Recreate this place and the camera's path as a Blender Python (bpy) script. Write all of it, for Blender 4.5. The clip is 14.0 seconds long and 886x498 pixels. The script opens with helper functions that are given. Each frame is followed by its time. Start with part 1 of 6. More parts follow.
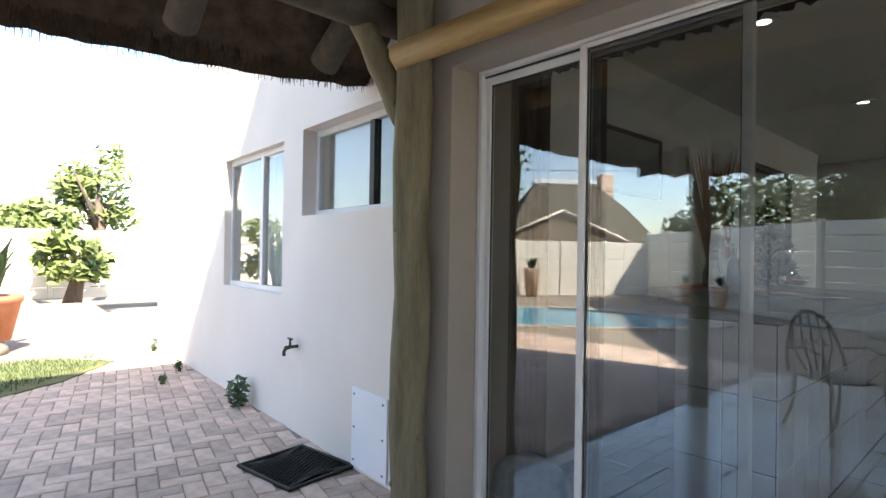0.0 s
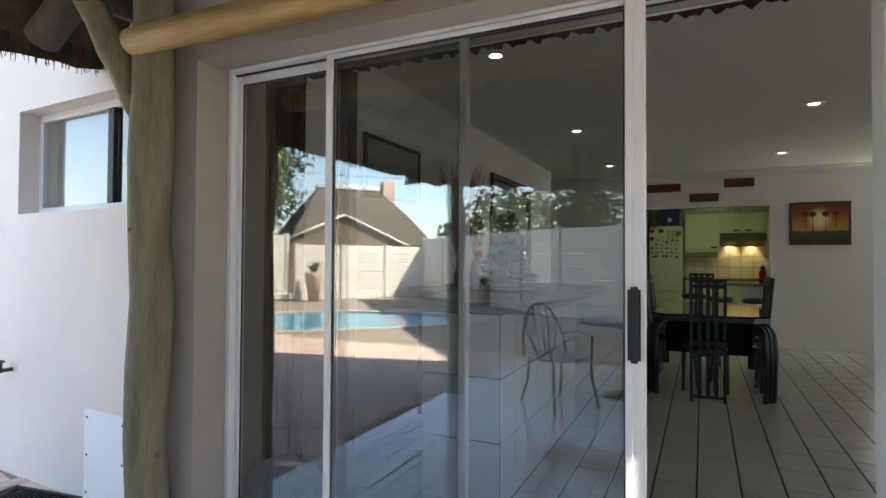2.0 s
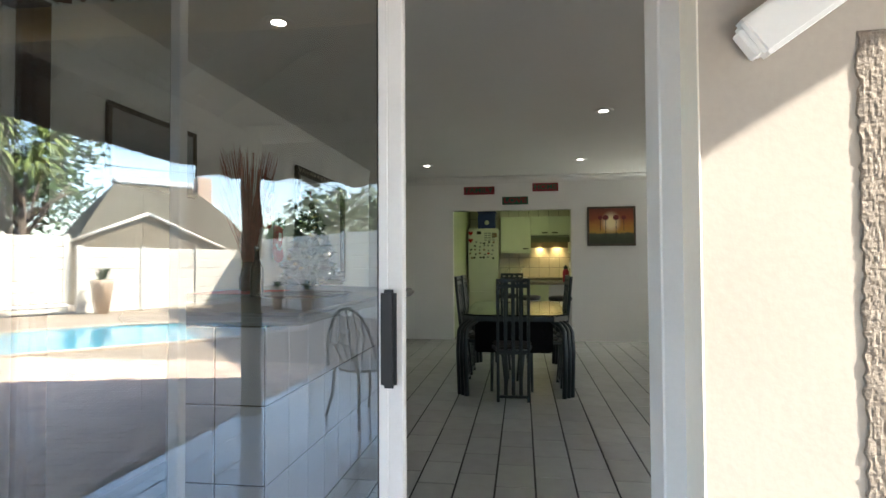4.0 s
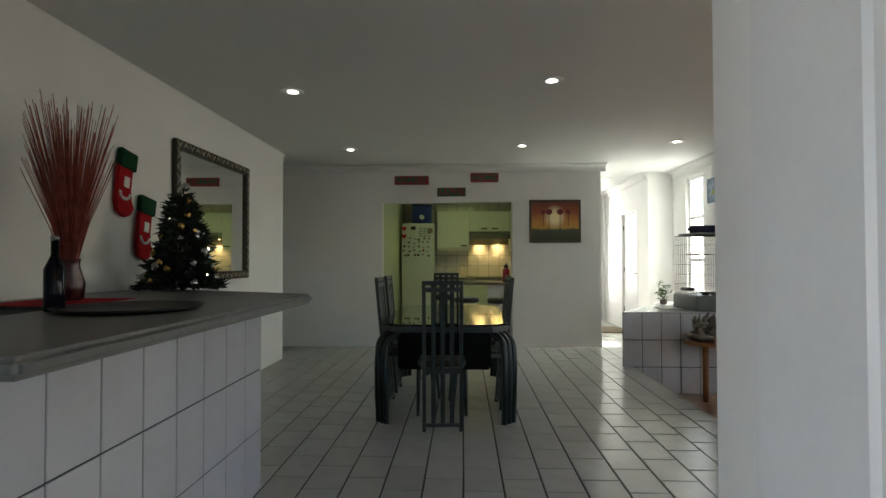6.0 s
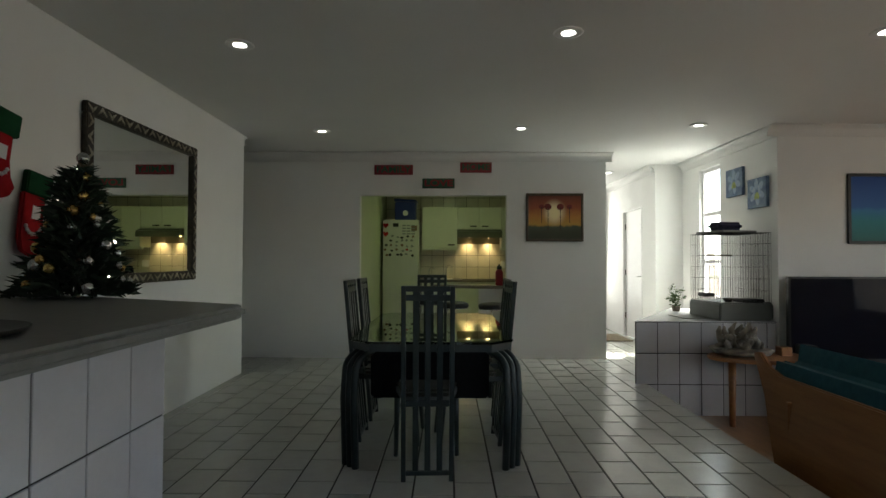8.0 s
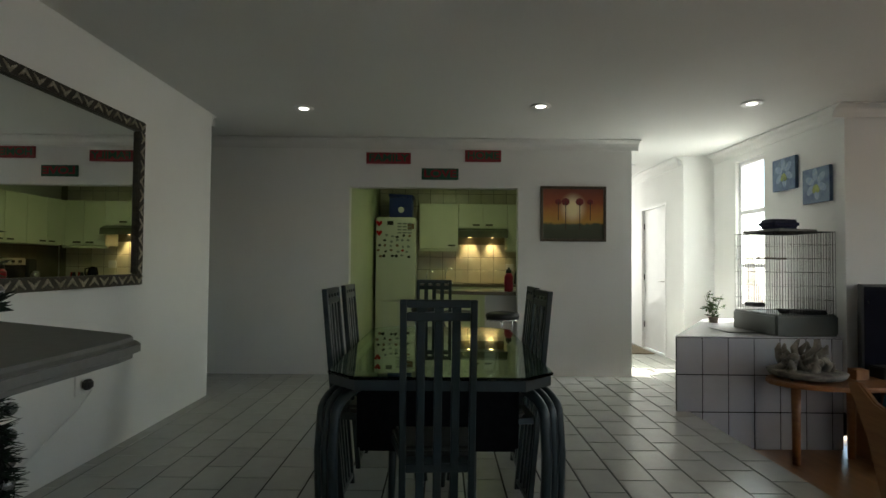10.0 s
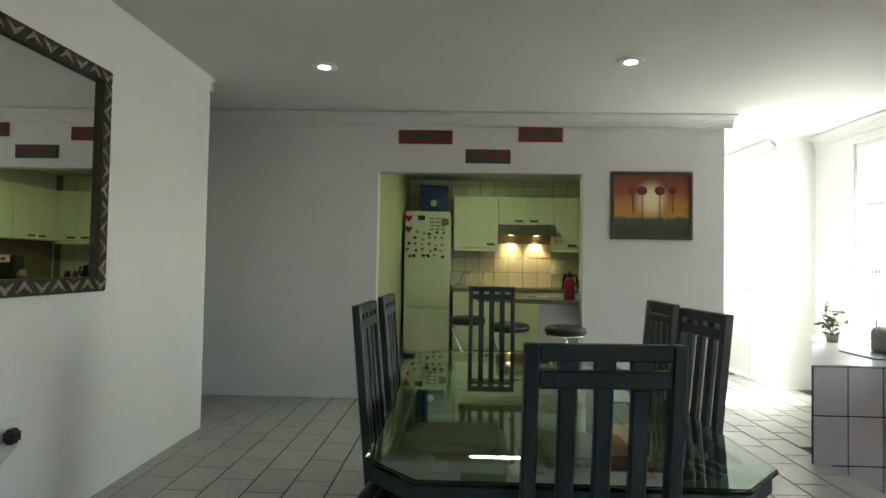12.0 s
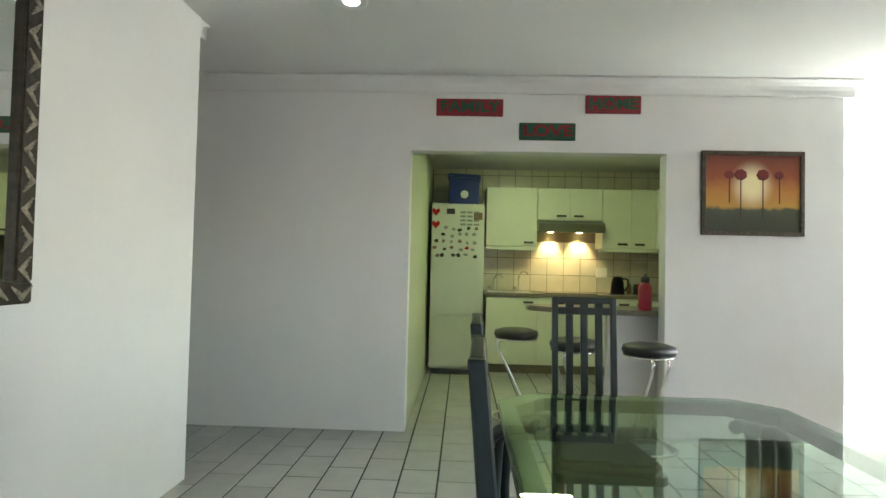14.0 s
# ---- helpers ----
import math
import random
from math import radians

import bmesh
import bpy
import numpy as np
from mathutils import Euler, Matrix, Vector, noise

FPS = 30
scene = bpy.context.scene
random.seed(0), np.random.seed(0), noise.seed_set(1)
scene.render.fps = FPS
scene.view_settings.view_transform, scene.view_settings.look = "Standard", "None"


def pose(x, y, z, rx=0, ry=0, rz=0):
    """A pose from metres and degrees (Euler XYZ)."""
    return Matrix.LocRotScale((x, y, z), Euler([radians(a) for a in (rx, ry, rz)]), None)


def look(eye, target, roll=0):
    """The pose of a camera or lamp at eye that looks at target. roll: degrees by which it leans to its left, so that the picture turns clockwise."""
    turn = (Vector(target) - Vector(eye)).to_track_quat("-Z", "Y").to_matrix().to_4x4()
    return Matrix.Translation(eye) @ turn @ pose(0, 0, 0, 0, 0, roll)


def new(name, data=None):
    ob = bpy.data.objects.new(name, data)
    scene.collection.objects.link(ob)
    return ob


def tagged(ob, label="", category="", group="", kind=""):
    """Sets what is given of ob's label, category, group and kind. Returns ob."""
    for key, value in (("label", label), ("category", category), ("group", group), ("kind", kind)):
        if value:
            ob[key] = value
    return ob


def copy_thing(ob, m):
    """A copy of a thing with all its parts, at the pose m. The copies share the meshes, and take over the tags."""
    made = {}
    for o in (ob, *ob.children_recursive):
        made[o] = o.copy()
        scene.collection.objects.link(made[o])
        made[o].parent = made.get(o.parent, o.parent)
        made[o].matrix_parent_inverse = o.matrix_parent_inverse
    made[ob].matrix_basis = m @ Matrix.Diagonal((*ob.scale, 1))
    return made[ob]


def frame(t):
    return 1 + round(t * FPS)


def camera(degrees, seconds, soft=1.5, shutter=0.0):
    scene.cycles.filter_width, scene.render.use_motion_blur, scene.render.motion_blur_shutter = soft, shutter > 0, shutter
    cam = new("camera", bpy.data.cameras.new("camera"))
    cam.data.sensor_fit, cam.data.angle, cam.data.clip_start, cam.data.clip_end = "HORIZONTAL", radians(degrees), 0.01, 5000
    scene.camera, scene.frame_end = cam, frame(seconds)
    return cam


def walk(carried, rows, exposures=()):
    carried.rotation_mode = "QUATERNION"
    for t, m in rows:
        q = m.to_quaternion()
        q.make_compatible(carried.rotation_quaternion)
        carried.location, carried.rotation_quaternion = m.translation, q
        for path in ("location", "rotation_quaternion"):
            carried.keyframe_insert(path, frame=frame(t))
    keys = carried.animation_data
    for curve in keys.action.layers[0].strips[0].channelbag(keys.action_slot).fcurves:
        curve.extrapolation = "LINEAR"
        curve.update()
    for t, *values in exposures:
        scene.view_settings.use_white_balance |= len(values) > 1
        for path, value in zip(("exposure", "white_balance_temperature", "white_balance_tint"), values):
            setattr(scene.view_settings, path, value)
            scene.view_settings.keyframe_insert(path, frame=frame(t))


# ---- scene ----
cam = camera(78.0, 14.0)
PATH = [
    (0, (0.569, 0.398, 1.246), (1.923, 1.87, 1.261), 0.9),
    (0.5, (0.575, 0.355, 1.242), (2.063, 1.691, 1.265), 0.8),
    (1, (0.575, 0.321, 1.223), (2.184, 1.51, 1.26), 0.6),
    (1.5, (0.576, 0.289, 1.232), (2.293, 1.314, 1.268), 0.4),
    (2, (0.593, 0.23, 1.233), (2.4, 1.087, 1.273), 0.3),
    (2.5, (0.639, 0.163, 1.225), (2.505, 0.881, 1.269), 0.0),
    (3, (0.73, 0.134, 1.215), (2.639, 0.728, 1.263), -0.1),
    (3.5, (0.913, 0.135, 1.223), (2.865, 0.568, 1.272), -0.2),
    (4, (1.077, 0.106, 1.216), (3.056, 0.392, 1.268), -0.3),
    (4.2, (1.167, 0.075, 1.213), (3.15, 0.327, 1.272), -0.4),
    (6.3, (2.116, 0.041, 1.222), (4.115, 0.1, 1.265), -0.1),
    (6.5, (2.199, 0.042, 1.21), (4.198, 0.093, 1.256), -0.1),
    (7, (2.437, 0.059, 1.199), (4.436, 0.099, 1.247), 0.0),
    (9.5, (3.531, 0.135, 1.232), (5.53, 0.131, 1.281), 0.4),
    (10, (3.779, 0.177, 1.214), (5.779, 0.174, 1.268), 0.5),
    (10.5, (4.026, 0.218, 1.205), (6.025, 0.23, 1.262), 0.6),
    (11, (4.298, 0.326, 1.218), (6.297, 0.355, 1.273), 0.8),
    (11.5, (4.568, 0.384, 1.206), (6.567, 0.429, 1.262), 0.9),
    (12, (4.837, 0.449, 1.217), (6.836, 0.51, 1.273), 1.0),
    (12.5, (5.097, 0.532, 1.23), (7.095, 0.607, 1.283), 1.2),
    (13, (5.339, 0.6, 1.233), (7.337, 0.674, 1.285), 1.3),
    (13.5, (5.584, 0.672, 1.231), (7.582, 0.746, 1.284), 1.3),
    (14, (5.786, 0.797, 1.213), (7.783, 0.872, 1.271), 1.3),
]
walk(cam, [(t, look(eye, target, roll)) for t, eye, target, roll in PATH], [(0, 2.05, 6850, 11), (1.5, 2.15, 6850, 11), (2.5, 2.45, 6850, 10), (3.5, 2.75, 6700, 9), (4.2, 2.95, 6650, 9), (6.5, 2.5, 6600, 8), (9.5, 2.17, 6550, 6), (11, 2.8, 6500, 6), (12.5, 3.5, 6400, 7), (14, 4.05, 6300, 8)])

SKY = bpy.data.worlds.new("sky")
scene.world = SKY
SKY.use_nodes = True
_n = SKY.node_tree.nodes
_sky = _n.new("ShaderNodeTexSky")
_sky.sky_type, _sky.sun_disc = "NISHITA", False
_sky.sun_elevation, _sky.sun_rotation = radians(50), radians(193)
SKY.node_tree.links.new(_sky.outputs[0], _n["Background"].inputs[0])
_n["Background"].inputs[1].default_value = 0.15


def lamp(name, kind, energy, m, color=(1, 1, 1), **more):
    d = bpy.data.lights.new(name, kind)
    d.energy, d.color = energy, color
    for k, v in more.items():
        if k == "size":
            d.shape, d.size, d.size_y = "RECTANGLE", v[0], v[1]
        elif k == "angle":
            d.angle = radians(v)
        elif k == "soft":
            d.shadow_soft_size = v
        elif k == "spot":
            d.spot_size, d.spot_blend = radians(v), 0.6
    o = new(name, d)
    o.matrix_world = m
    return o


lamp("sun", "SUN", 5.0, look((-2.2, -9.75, 11.9), (0, 0, 0)), (1.0, 0.95, 0.86), angle=0.5)
# daylight that comes in by the openings
lamp("door_daylight", "AREA", 0.10, look((2.66, 0.9, 1.1), (9.0, 0.9, 1.0)), (0.82, 0.97, 0.97), size=(2.1, 1.9))
lamp("lounge_daylight", "AREA", 0.04, look((5.8, -6.2, 1.3), (5.8, 0.0, 0.9)), (0.92, 1.0, 0.88), size=(1.9, 1.5))
# added fill for the low wall and lounge, set in an unseen front opening
lamp("lounge_front_fill", "AREA", 0.45, look((2.64, -3.9, 1.3), (9.0, -3.6, 0.6)), (0.95, 1.0, 0.92), size=(3.2, 1.5))
lamp("hall_daylight", "AREA", 3.4, look((9.78, -3.30, 1.6), (9.9, 0.0, 0.9)), (0.97, 1.0, 0.91), size=(0.46, 1.55))
# added fill that brightens the hall; the end wall behind it is closed
lamp("hall_end_fill", "AREA", 4.2, look((12.9, -2.35, 1.5), (6.0, -2.3, 0.9)), (1.0, 0.98, 0.93), size=(0.7, 1.8))
for _y in (0.15, -0.1):
    lamp("kitchen_light", "AREA", 0.5, look((10.9, _y, 2.38), (11.05, _y, 1.0)), (0.85, 1.0, 0.44), size=(0.3, 0.1))

# ---------------------------------------------------------------- materials


def material(name, color, rough=0.6, metal=0.0, vary=0.12, scale=6.0, fine=90.0, bump=0.08, stretch=(1, 1, 1), second=None, random_tint=0.0, spec=0.5, coat=0.0):
    m = bpy.data.materials.new(name)
    m.use_nodes = True
    t = m.node_tree
    b = t.nodes["Principled BSDF"]
    b.inputs["Roughness"].default_value, b.inputs["Metallic"].default_value = rough, metal
    b.inputs["Specular IOR Level"].default_value = spec
    b.inputs["Coat Weight"].default_value = coat
    co = t.nodes.new("ShaderNodeTexCoord")
    mp = t.nodes.new("ShaderNodeMapping")
    mp.inputs["Scale"].default_value = stretch
    t.links.new(co.outputs["Object"], mp.inputs[0])
    big, small = t.nodes.new("ShaderNodeTexNoise"), t.nodes.new("ShaderNodeTexNoise")
    big.inputs["Scale"].default_value, big.inputs["Detail"].default_value = scale, 5
    small.inputs["Scale"].default_value, small.inputs["Detail"].default_value = fine, 3
    for n in (big, small):
        t.links.new(mp.outputs[0], n.inputs["Vector"])
    mix = t.nodes.new("ShaderNodeMix")
    mix.data_type = "RGBA"
    other = second or tuple(c * (1 - 2 * vary) for c in color)
    mix.inputs[6].default_value, mix.inputs[7].default_value = (*color, 1), (*other, 1)
    ramp = t.nodes.new("ShaderNodeMapRange")
    ramp.inputs[1].default_value, ramp.inputs[2].default_value = 0.35, 0.7
    add = t.nodes.new("ShaderNodeMath")
    add.operation = "MULTIPLY_ADD"
    add.inputs[1].default_value = 0.3
    t.links.new(small.outputs[0], add.inputs[0])
    half = t.nodes.new("ShaderNodeMath")
    half.operation = "MULTIPLY"
    half.inputs[1].default_value = 0.72
    t.links.new(big.outputs[0], half.inputs[0])
    t.links.new(half.outputs[0], add.inputs[2])
    t.links.new(add.outputs[0], ramp.inputs[0])
    t.links.new(ramp.outputs[0], mix.inputs[0])
    out = mix.outputs[2]
    if random_tint:
        info, hsv, mr = t.nodes.new("ShaderNodeObjectInfo"), t.nodes.new("ShaderNodeHueSaturation"), t.nodes.new("ShaderNodeMapRange")
        isl = t.nodes.new("ShaderNodeNewGeometry")
        sm = t.nodes.new("ShaderNodeMath")
        sm.operation = "ADD"
        fr = t.nodes.new("ShaderNodeMath")
        fr.operation = "FRACT"
        t.links.new(info.outputs["Random"], sm.inputs[0])
        t.links.new(isl.outputs["Random Per Island"], sm.inputs[1])
        t.links.new(sm.outputs[0], fr.inputs[0])
        mr.inputs[3].default_value, mr.inputs[4].default_value = 1 - random_tint, 1 + random_tint
        t.links.new(fr.outputs[0], mr.inputs[0])
        t.links.new(mr.outputs[0], hsv.inputs["Value"])
        t.links.new(out, hsv.inputs["Color"])
        out = hsv.outputs[0]
    t.links.new(out, b.inputs["Base Color"])
    if bump:
        bp = t.nodes.new("ShaderNodeBump")
        bp.inputs["Strength"].default_value, bp.inputs["Distance"].default_value = bump, 0.01
        t.links.new(add.outputs[0], bp.inputs["Height"])
        t.links.new(bp.outputs[0], b.inputs["Normal"])
    return m


def glowing(name, color, strength):
    m = bpy.data.materials.new(name)
    m.use_nodes = True
    b = m.node_tree.nodes["Principled BSDF"]
    b.inputs["Emission Color"].default_value, b.inputs["Emission Strength"].default_value = (*color, 1), strength
    return m


def glassy(name, color=(1, 1, 1), rough=0.0, ior=1.5):
    m = bpy.data.materials.new(name)
    m.use_nodes = True
    b = m.node_tree.nodes["Principled BSDF"]
    b.inputs["Base Color"].default_value = (*color, 1)
    b.inputs["Transmission Weight"].default_value, b.inputs["Roughness"].default_value, b.inputs["IOR"].default_value = 1, rough, ior
    return m


M_WALL = material("white_plaster", (0.78, 0.78, 0.76), 0.75, vary=0.02, scale=2.5, fine=60, bump=0.12, spec=0.25)
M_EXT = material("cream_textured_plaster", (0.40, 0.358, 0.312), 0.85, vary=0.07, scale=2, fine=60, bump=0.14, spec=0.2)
M_REVEAL = material("pale_cream_paint", (0.78, 0.74, 0.66), 0.7, vary=0.04, scale=4, fine=70, bump=0.12, spec=0.25)
# brownish roughcast, its colour darkened further for the shade among the lumps
M_ROUGHCAST = material("roughcast_plaster_with_shade", (0.235, 0.20, 0.165), 0.9, vary=0.15, scale=30, fine=160, bump=0.5, spec=0.15)
M_CEIL = material("ceiling_paint", (0.72, 0.72, 0.70), 0.85, vary=0.02, scale=1.5, fine=40, bump=0.05, spec=0.2)
M_TILE = material("pale_glazed_floor_tile", (0.44, 0.44, 0.415), 0.22, vary=0.05, scale=9, fine=120, bump=0.06, random_tint=0.05)
M_WTILE = material("white_glazed_wall_tile", (0.54, 0.54, 0.57), 0.16, vary=0.03, scale=7, fine=60, bump=0.04, random_tint=0.03)
M_GROUT = material("dark_grout", (0.018, 0.017, 0.017), 0.9, vary=0.15, scale=20, bump=0.3)
M_BLACK = material("black_lacquered_wood", (0.020, 0.032, 0.033), 0.34, vary=0.2, scale=12, bump=0.1, stretch=(1, 1, 0.3))
M_CLOTH = material("black_cloth", (0.012, 0.012, 0.013), 0.95, vary=0.2, scale=30, fine=300, bump=0.4, spec=0.1)
M_ALU = material("white_powder_coated_aluminium", (0.74, 0.74, 0.74), 0.35, 0.0, vary=0.04, scale=8, bump=0.02)
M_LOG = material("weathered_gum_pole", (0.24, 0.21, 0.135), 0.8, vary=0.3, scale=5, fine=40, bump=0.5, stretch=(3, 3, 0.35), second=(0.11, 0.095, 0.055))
# darker brown pole, for the roof's beams, rafters and battens
M_LOGD = material("dark_brown_pole", (0.10, 0.08, 0.055), 0.85, vary=0.3, scale=5, fine=40, bump=0.5, stretch=(3, 3, 0.35), second=(0.05, 0.04, 0.03))
M_LOGY = material("varnished_pine_pole", (0.44, 0.30, 0.11), 0.6, vary=0.3, scale=5, fine=30, bump=0.4, stretch=(3, 0.4, 3), second=(0.20, 0.12, 0.05))
M_THATCH = material("dry_thatch", (0.09, 0.065, 0.045), 0.95, vary=0.3, scale=14, fine=160, bump=0.8, stretch=(1, 1, 0.2), spec=0.1)
M_COUNTER = material("grey_speckled_laminate", (0.16, 0.165, 0.16), 0.42, vary=0.12, scale=30, fine=260, bump=0.04)
M_BRICK = material("worn_clay_paver", (0.70, 0.53, 0.41), 0.85, vary=0.16, scale=14, fine=150, bump=0.5, random_tint=0.22, second=(0.48, 0.35, 0.28))
M_SAND = material("sandy_joint", (0.34, 0.27, 0.20), 0.95, vary=0.2, scale=20, bump=0.5)
M_WOOD = material("oiled_oak", (0.33, 0.145, 0.05), 0.4, vary=0.2, scale=4, fine=50, bump=0.12, stretch=(0.5, 6, 6), second=(0.22, 0.085, 0.03))
M_FLOORWOOD = material("laminate_wood_floor", (0.34, 0.17, 0.07), 0.3, vary=0.2, scale=4, fine=50, bump=0.05, stretch=(0.5, 5, 5), random_tint=0.12)
M_TEAL = material("teal_woven_cushion", (0.035, 0.12, 0.16), 0.95, vary=0.15, scale=20, fine=300, bump=0.5, spec=0.15)
M_CAB = material("cream_cabinet_laminate", (0.74, 0.76, 0.62), 0.4, vary=0.03, scale=4, bump=0.02)
M_FRIDGE = material("white_enamel", (0.56, 0.58, 0.50), 0.3, vary=0.03, scale=3, bump=0.03)
M_KTILE = material("cream_kitchen_tile", (0.70, 0.66, 0.54), 0.2, vary=0.05, scale=6, bump=0.04, random_tint=0.03)
M_KTOP = material("brown_grey_worktop", (0.22, 0.19, 0.14), 0.35, vary=0.15, scale=30, fine=200, bump=0.03)
M_CHROME = material("chrome", (0.75, 0.75, 0.75), 0.08, 1.0, vary=0.03, bump=0)
M_STEEL = material("brushed_steel", (0.5, 0.5, 0.48), 0.3, 1.0, vary=0.06, scale=30, bump=0.03)
M_DARKMETAL = material("dark_iron", (0.035, 0.035, 0.033), 0.5, 0.6, vary=0.2, scale=30, bump=0.2)
M_BROWNTEXT = material("brown_striped_curtain", (0.10, 0.075, 0.06), 0.95, vary=0.35, scale=9, fine=200, bump=0.3, stretch=(1, 4, 0.05), spec=0.1, second=(0.04, 0.03, 0.028))
M_FRAME = material("bronze_carved_frame", (0.11, 0.09, 0.06), 0.45, 0.5, vary=0.35, scale=40, bump=0.5)
M_RED = material("red_felt", (0.42, 0.02, 0.025), 0.95, vary=0.15, scale=20, fine=250, bump=0.4, spec=0.1)
M_GREEN = material("dark_green_felt", (0.015, 0.07, 0.03), 0.95, vary=0.15, scale=20, fine=250, bump=0.4, spec=0.1)
M_REED = material("dyed_red_reeds", (0.36, 0.085, 0.055), 0.9, vary=0.3, scale=20, bump=0.2)
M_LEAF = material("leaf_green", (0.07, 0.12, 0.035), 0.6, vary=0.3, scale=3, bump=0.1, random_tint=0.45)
# brighter copy of the leaf green: the back trees' sun glare is in its colour
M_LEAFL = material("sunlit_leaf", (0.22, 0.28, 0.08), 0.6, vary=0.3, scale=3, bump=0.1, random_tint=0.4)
M_FIR = material("dark_fir_tinsel", (0.012, 0.03, 0.015), 0.8, vary=0.3, scale=10, bump=0.1, random_tint=0.4)
M_GOLD = material("gold_bauble", (0.55, 0.36, 0.12), 0.2, 0.9, vary=0.1, bump=0)
M_SILVER = material("silver_bauble", (0.55, 0.56, 0.56), 0.22, 0.9, vary=0.25, scale=40, bump=0.1)
M_BARK = material("bark", (0.16, 0.12, 0.09), 0.9, vary=0.3, scale=8, bump=0.6, stretch=(4, 4, 0.5))
M_PTILE = material("pale_patio_tile", (0.58, 0.58, 0.57), 0.14, vary=0.08, scale=5, fine=90, bump=0.05, random_tint=0.06)
M_GRASS = material("dry_lawn", (0.16, 0.17, 0.06), 0.95, vary=0.25, scale=6, fine=100, bump=0.8)
M_TERRA = material("terracotta", (0.42, 0.17, 0.09), 0.8, vary=0.12, scale=9, bump=0.2)
M_STONE = material("rough_garden_stone", (0.28, 0.24, 0.19), 0.9, vary=0.2, scale=9, bump=0.8)
M_CONC = material("painted_precast_concrete", (0.72, 0.68, 0.60), 0.85, vary=0.06, scale=3, fine=60, bump=0.3, spec=0.2)
M_POOL = material("pool_water", (0.01, 0.30, 0.44), 0.05, vary=0.12, scale=2.5, fine=20, bump=0.25, spec=0.2)
M_MIRROR = material("mirror_silver", (0.88, 0.90, 0.88), 0.0, 1.0, vary=0.0, bump=0)
M_BLUE = material("blue_plastic", (0.015, 0.03, 0.16), 0.4, vary=0.08, bump=0.02)
M_SCREEN = material("dark_screen_glass", (0.006, 0.006, 0.012), 0.06, vary=0.1, bump=0, spec=0.2)
M_PLASTIC = material("black_plastic", (0.02, 0.02, 0.02), 0.45, vary=0.1, bump=0.05)
M_WHITE = material("white_plastic", (0.75, 0.75, 0.74), 0.45, vary=0.03, bump=0.02)
M_GLASS = glassy("clear_window_glass", (0.90, 0.94, 0.93), ior=1.5)
M_DOORGLASS = glassy("grey_tinted_door_glass", (0.78, 0.82, 0.83), ior=2.05)
M_GGLASS = glassy("green_tinted_glass", (0.62, 0.82, 0.70))
M_LAMP = glowing("lamp_disc", (1.0, 0.97, 0.9), 2.0)

# ---------------------------------------------------------------- building helpers


def bx(bm, x0, y0, z0, x1, y1, z1, m=None):
    r = bmesh.ops.create_cube(bm, size=1.0)
    t = Matrix.Translation(((x0 + x1) / 2, (y0 + y1) / 2, (z0 + z1) / 2)) @ Matrix.Diagonal((abs(x1 - x0), abs(y1 - y0), abs(z1 - z0), 1))
    bmesh.ops.transform(bm, matrix=(m @ t) if m else t, verts=r["verts"])
    return bm


def bev(bm, w=0.004, n=1):
    bmesh.ops.bevel(bm, geom=[e for e in bm.edges if e.is_manifold and e.calc_face_angle(0) > 0.6], offset=w, segments=n, affect="EDGES", clamp_overlap=True)
    return bm


def box(x0, y0, z0, x1, y1, z1, w=0.0, n=1, m=None):
    bm = bmesh.new()
    bx(bm, x0, y0, z0, x1, y1, z1, m)
    return bev(bm, w, n) if w else bm


def tube(bm, pts, r, n=8, caps=True):
    """A round bar along points; r is one radius, or one for each point."""
    pts = [Vector(p) for p in pts]
    rs = r if isinstance(r, (list, tuple)) else [r] * len(pts)
    rings, up = [], None
    for i, p in enumerate(pts):
        d = (pts[min(i + 1, len(pts) - 1)] - pts[max(i - 1, 0)]).normalized()
        if up is None:
            up = d.orthogonal().normalized()
        up = (up - d * up.dot(d)).normalized()
        side = d.cross(up)
        rings.append([bm.verts.new(p + rs[i] * (math.cos(a) * up + math.sin(a) * side)) for a in (2 * math.pi * k / n for k in range(n))])
    for a, b in zip(rings, rings[1:]):
        for k in range(n):
            bm.faces.new((a[k], a[(k + 1) % n], b[(k + 1) % n], b[k])).smooth = True
    if caps:
        bm.faces.new(rings[0][::-1])
        bm.faces.new(rings[-1])
    return bm


def ball(bm, p, r, n=10, squash=1.0):
    v = bmesh.ops.create_uvsphere(bm, u_segments=n, v_segments=max(5, n // 2 + 1), radius=r)["verts"]
    bmesh.ops.transform(bm, matrix=Matrix.Translation(p) @ Matrix.Diagonal((1, 1, squash, 1)), verts=v)
    for x in v:
        for f in x.link_faces:
            f.smooth = True
    return bm


def lathe(bm, profile, p=(0, 0, 0), n=20):
    rings = [[bm.verts.new((p[0] + r * math.cos(2 * math.pi * k / n), p[1] + r * math.sin(2 * math.pi * k / n), p[2] + z)) for k in range(n)] for r, z in profile]
    for a, b in zip(rings, rings[1:]):
        for k in range(n):
            bm.faces.new((a[k], a[(k + 1) % n], b[(k + 1) % n], b[k])).smooth = True
    bm.faces.new(rings[0][::-1])
    bm.faces.new(rings[-1])
    return bm


def prism(bm, outline, z0, z1):
    """An upright slab over an outline in x and y."""
    lo, hi = [bm.verts.new((x, y, z0)) for x, y in outline], [bm.verts.new((x, y, z1)) for x, y in outline]
    k = len(outline)
    bm.faces.new(lo[::-1])
    bm.faces.new(hi)
    for i in range(k):
        bm.faces.new((lo[i], lo[(i + 1) % k], hi[(i + 1) % k], hi[i]))
    bmesh.ops.recalc_face_normals(bm, faces=bm.faces)
    return bm


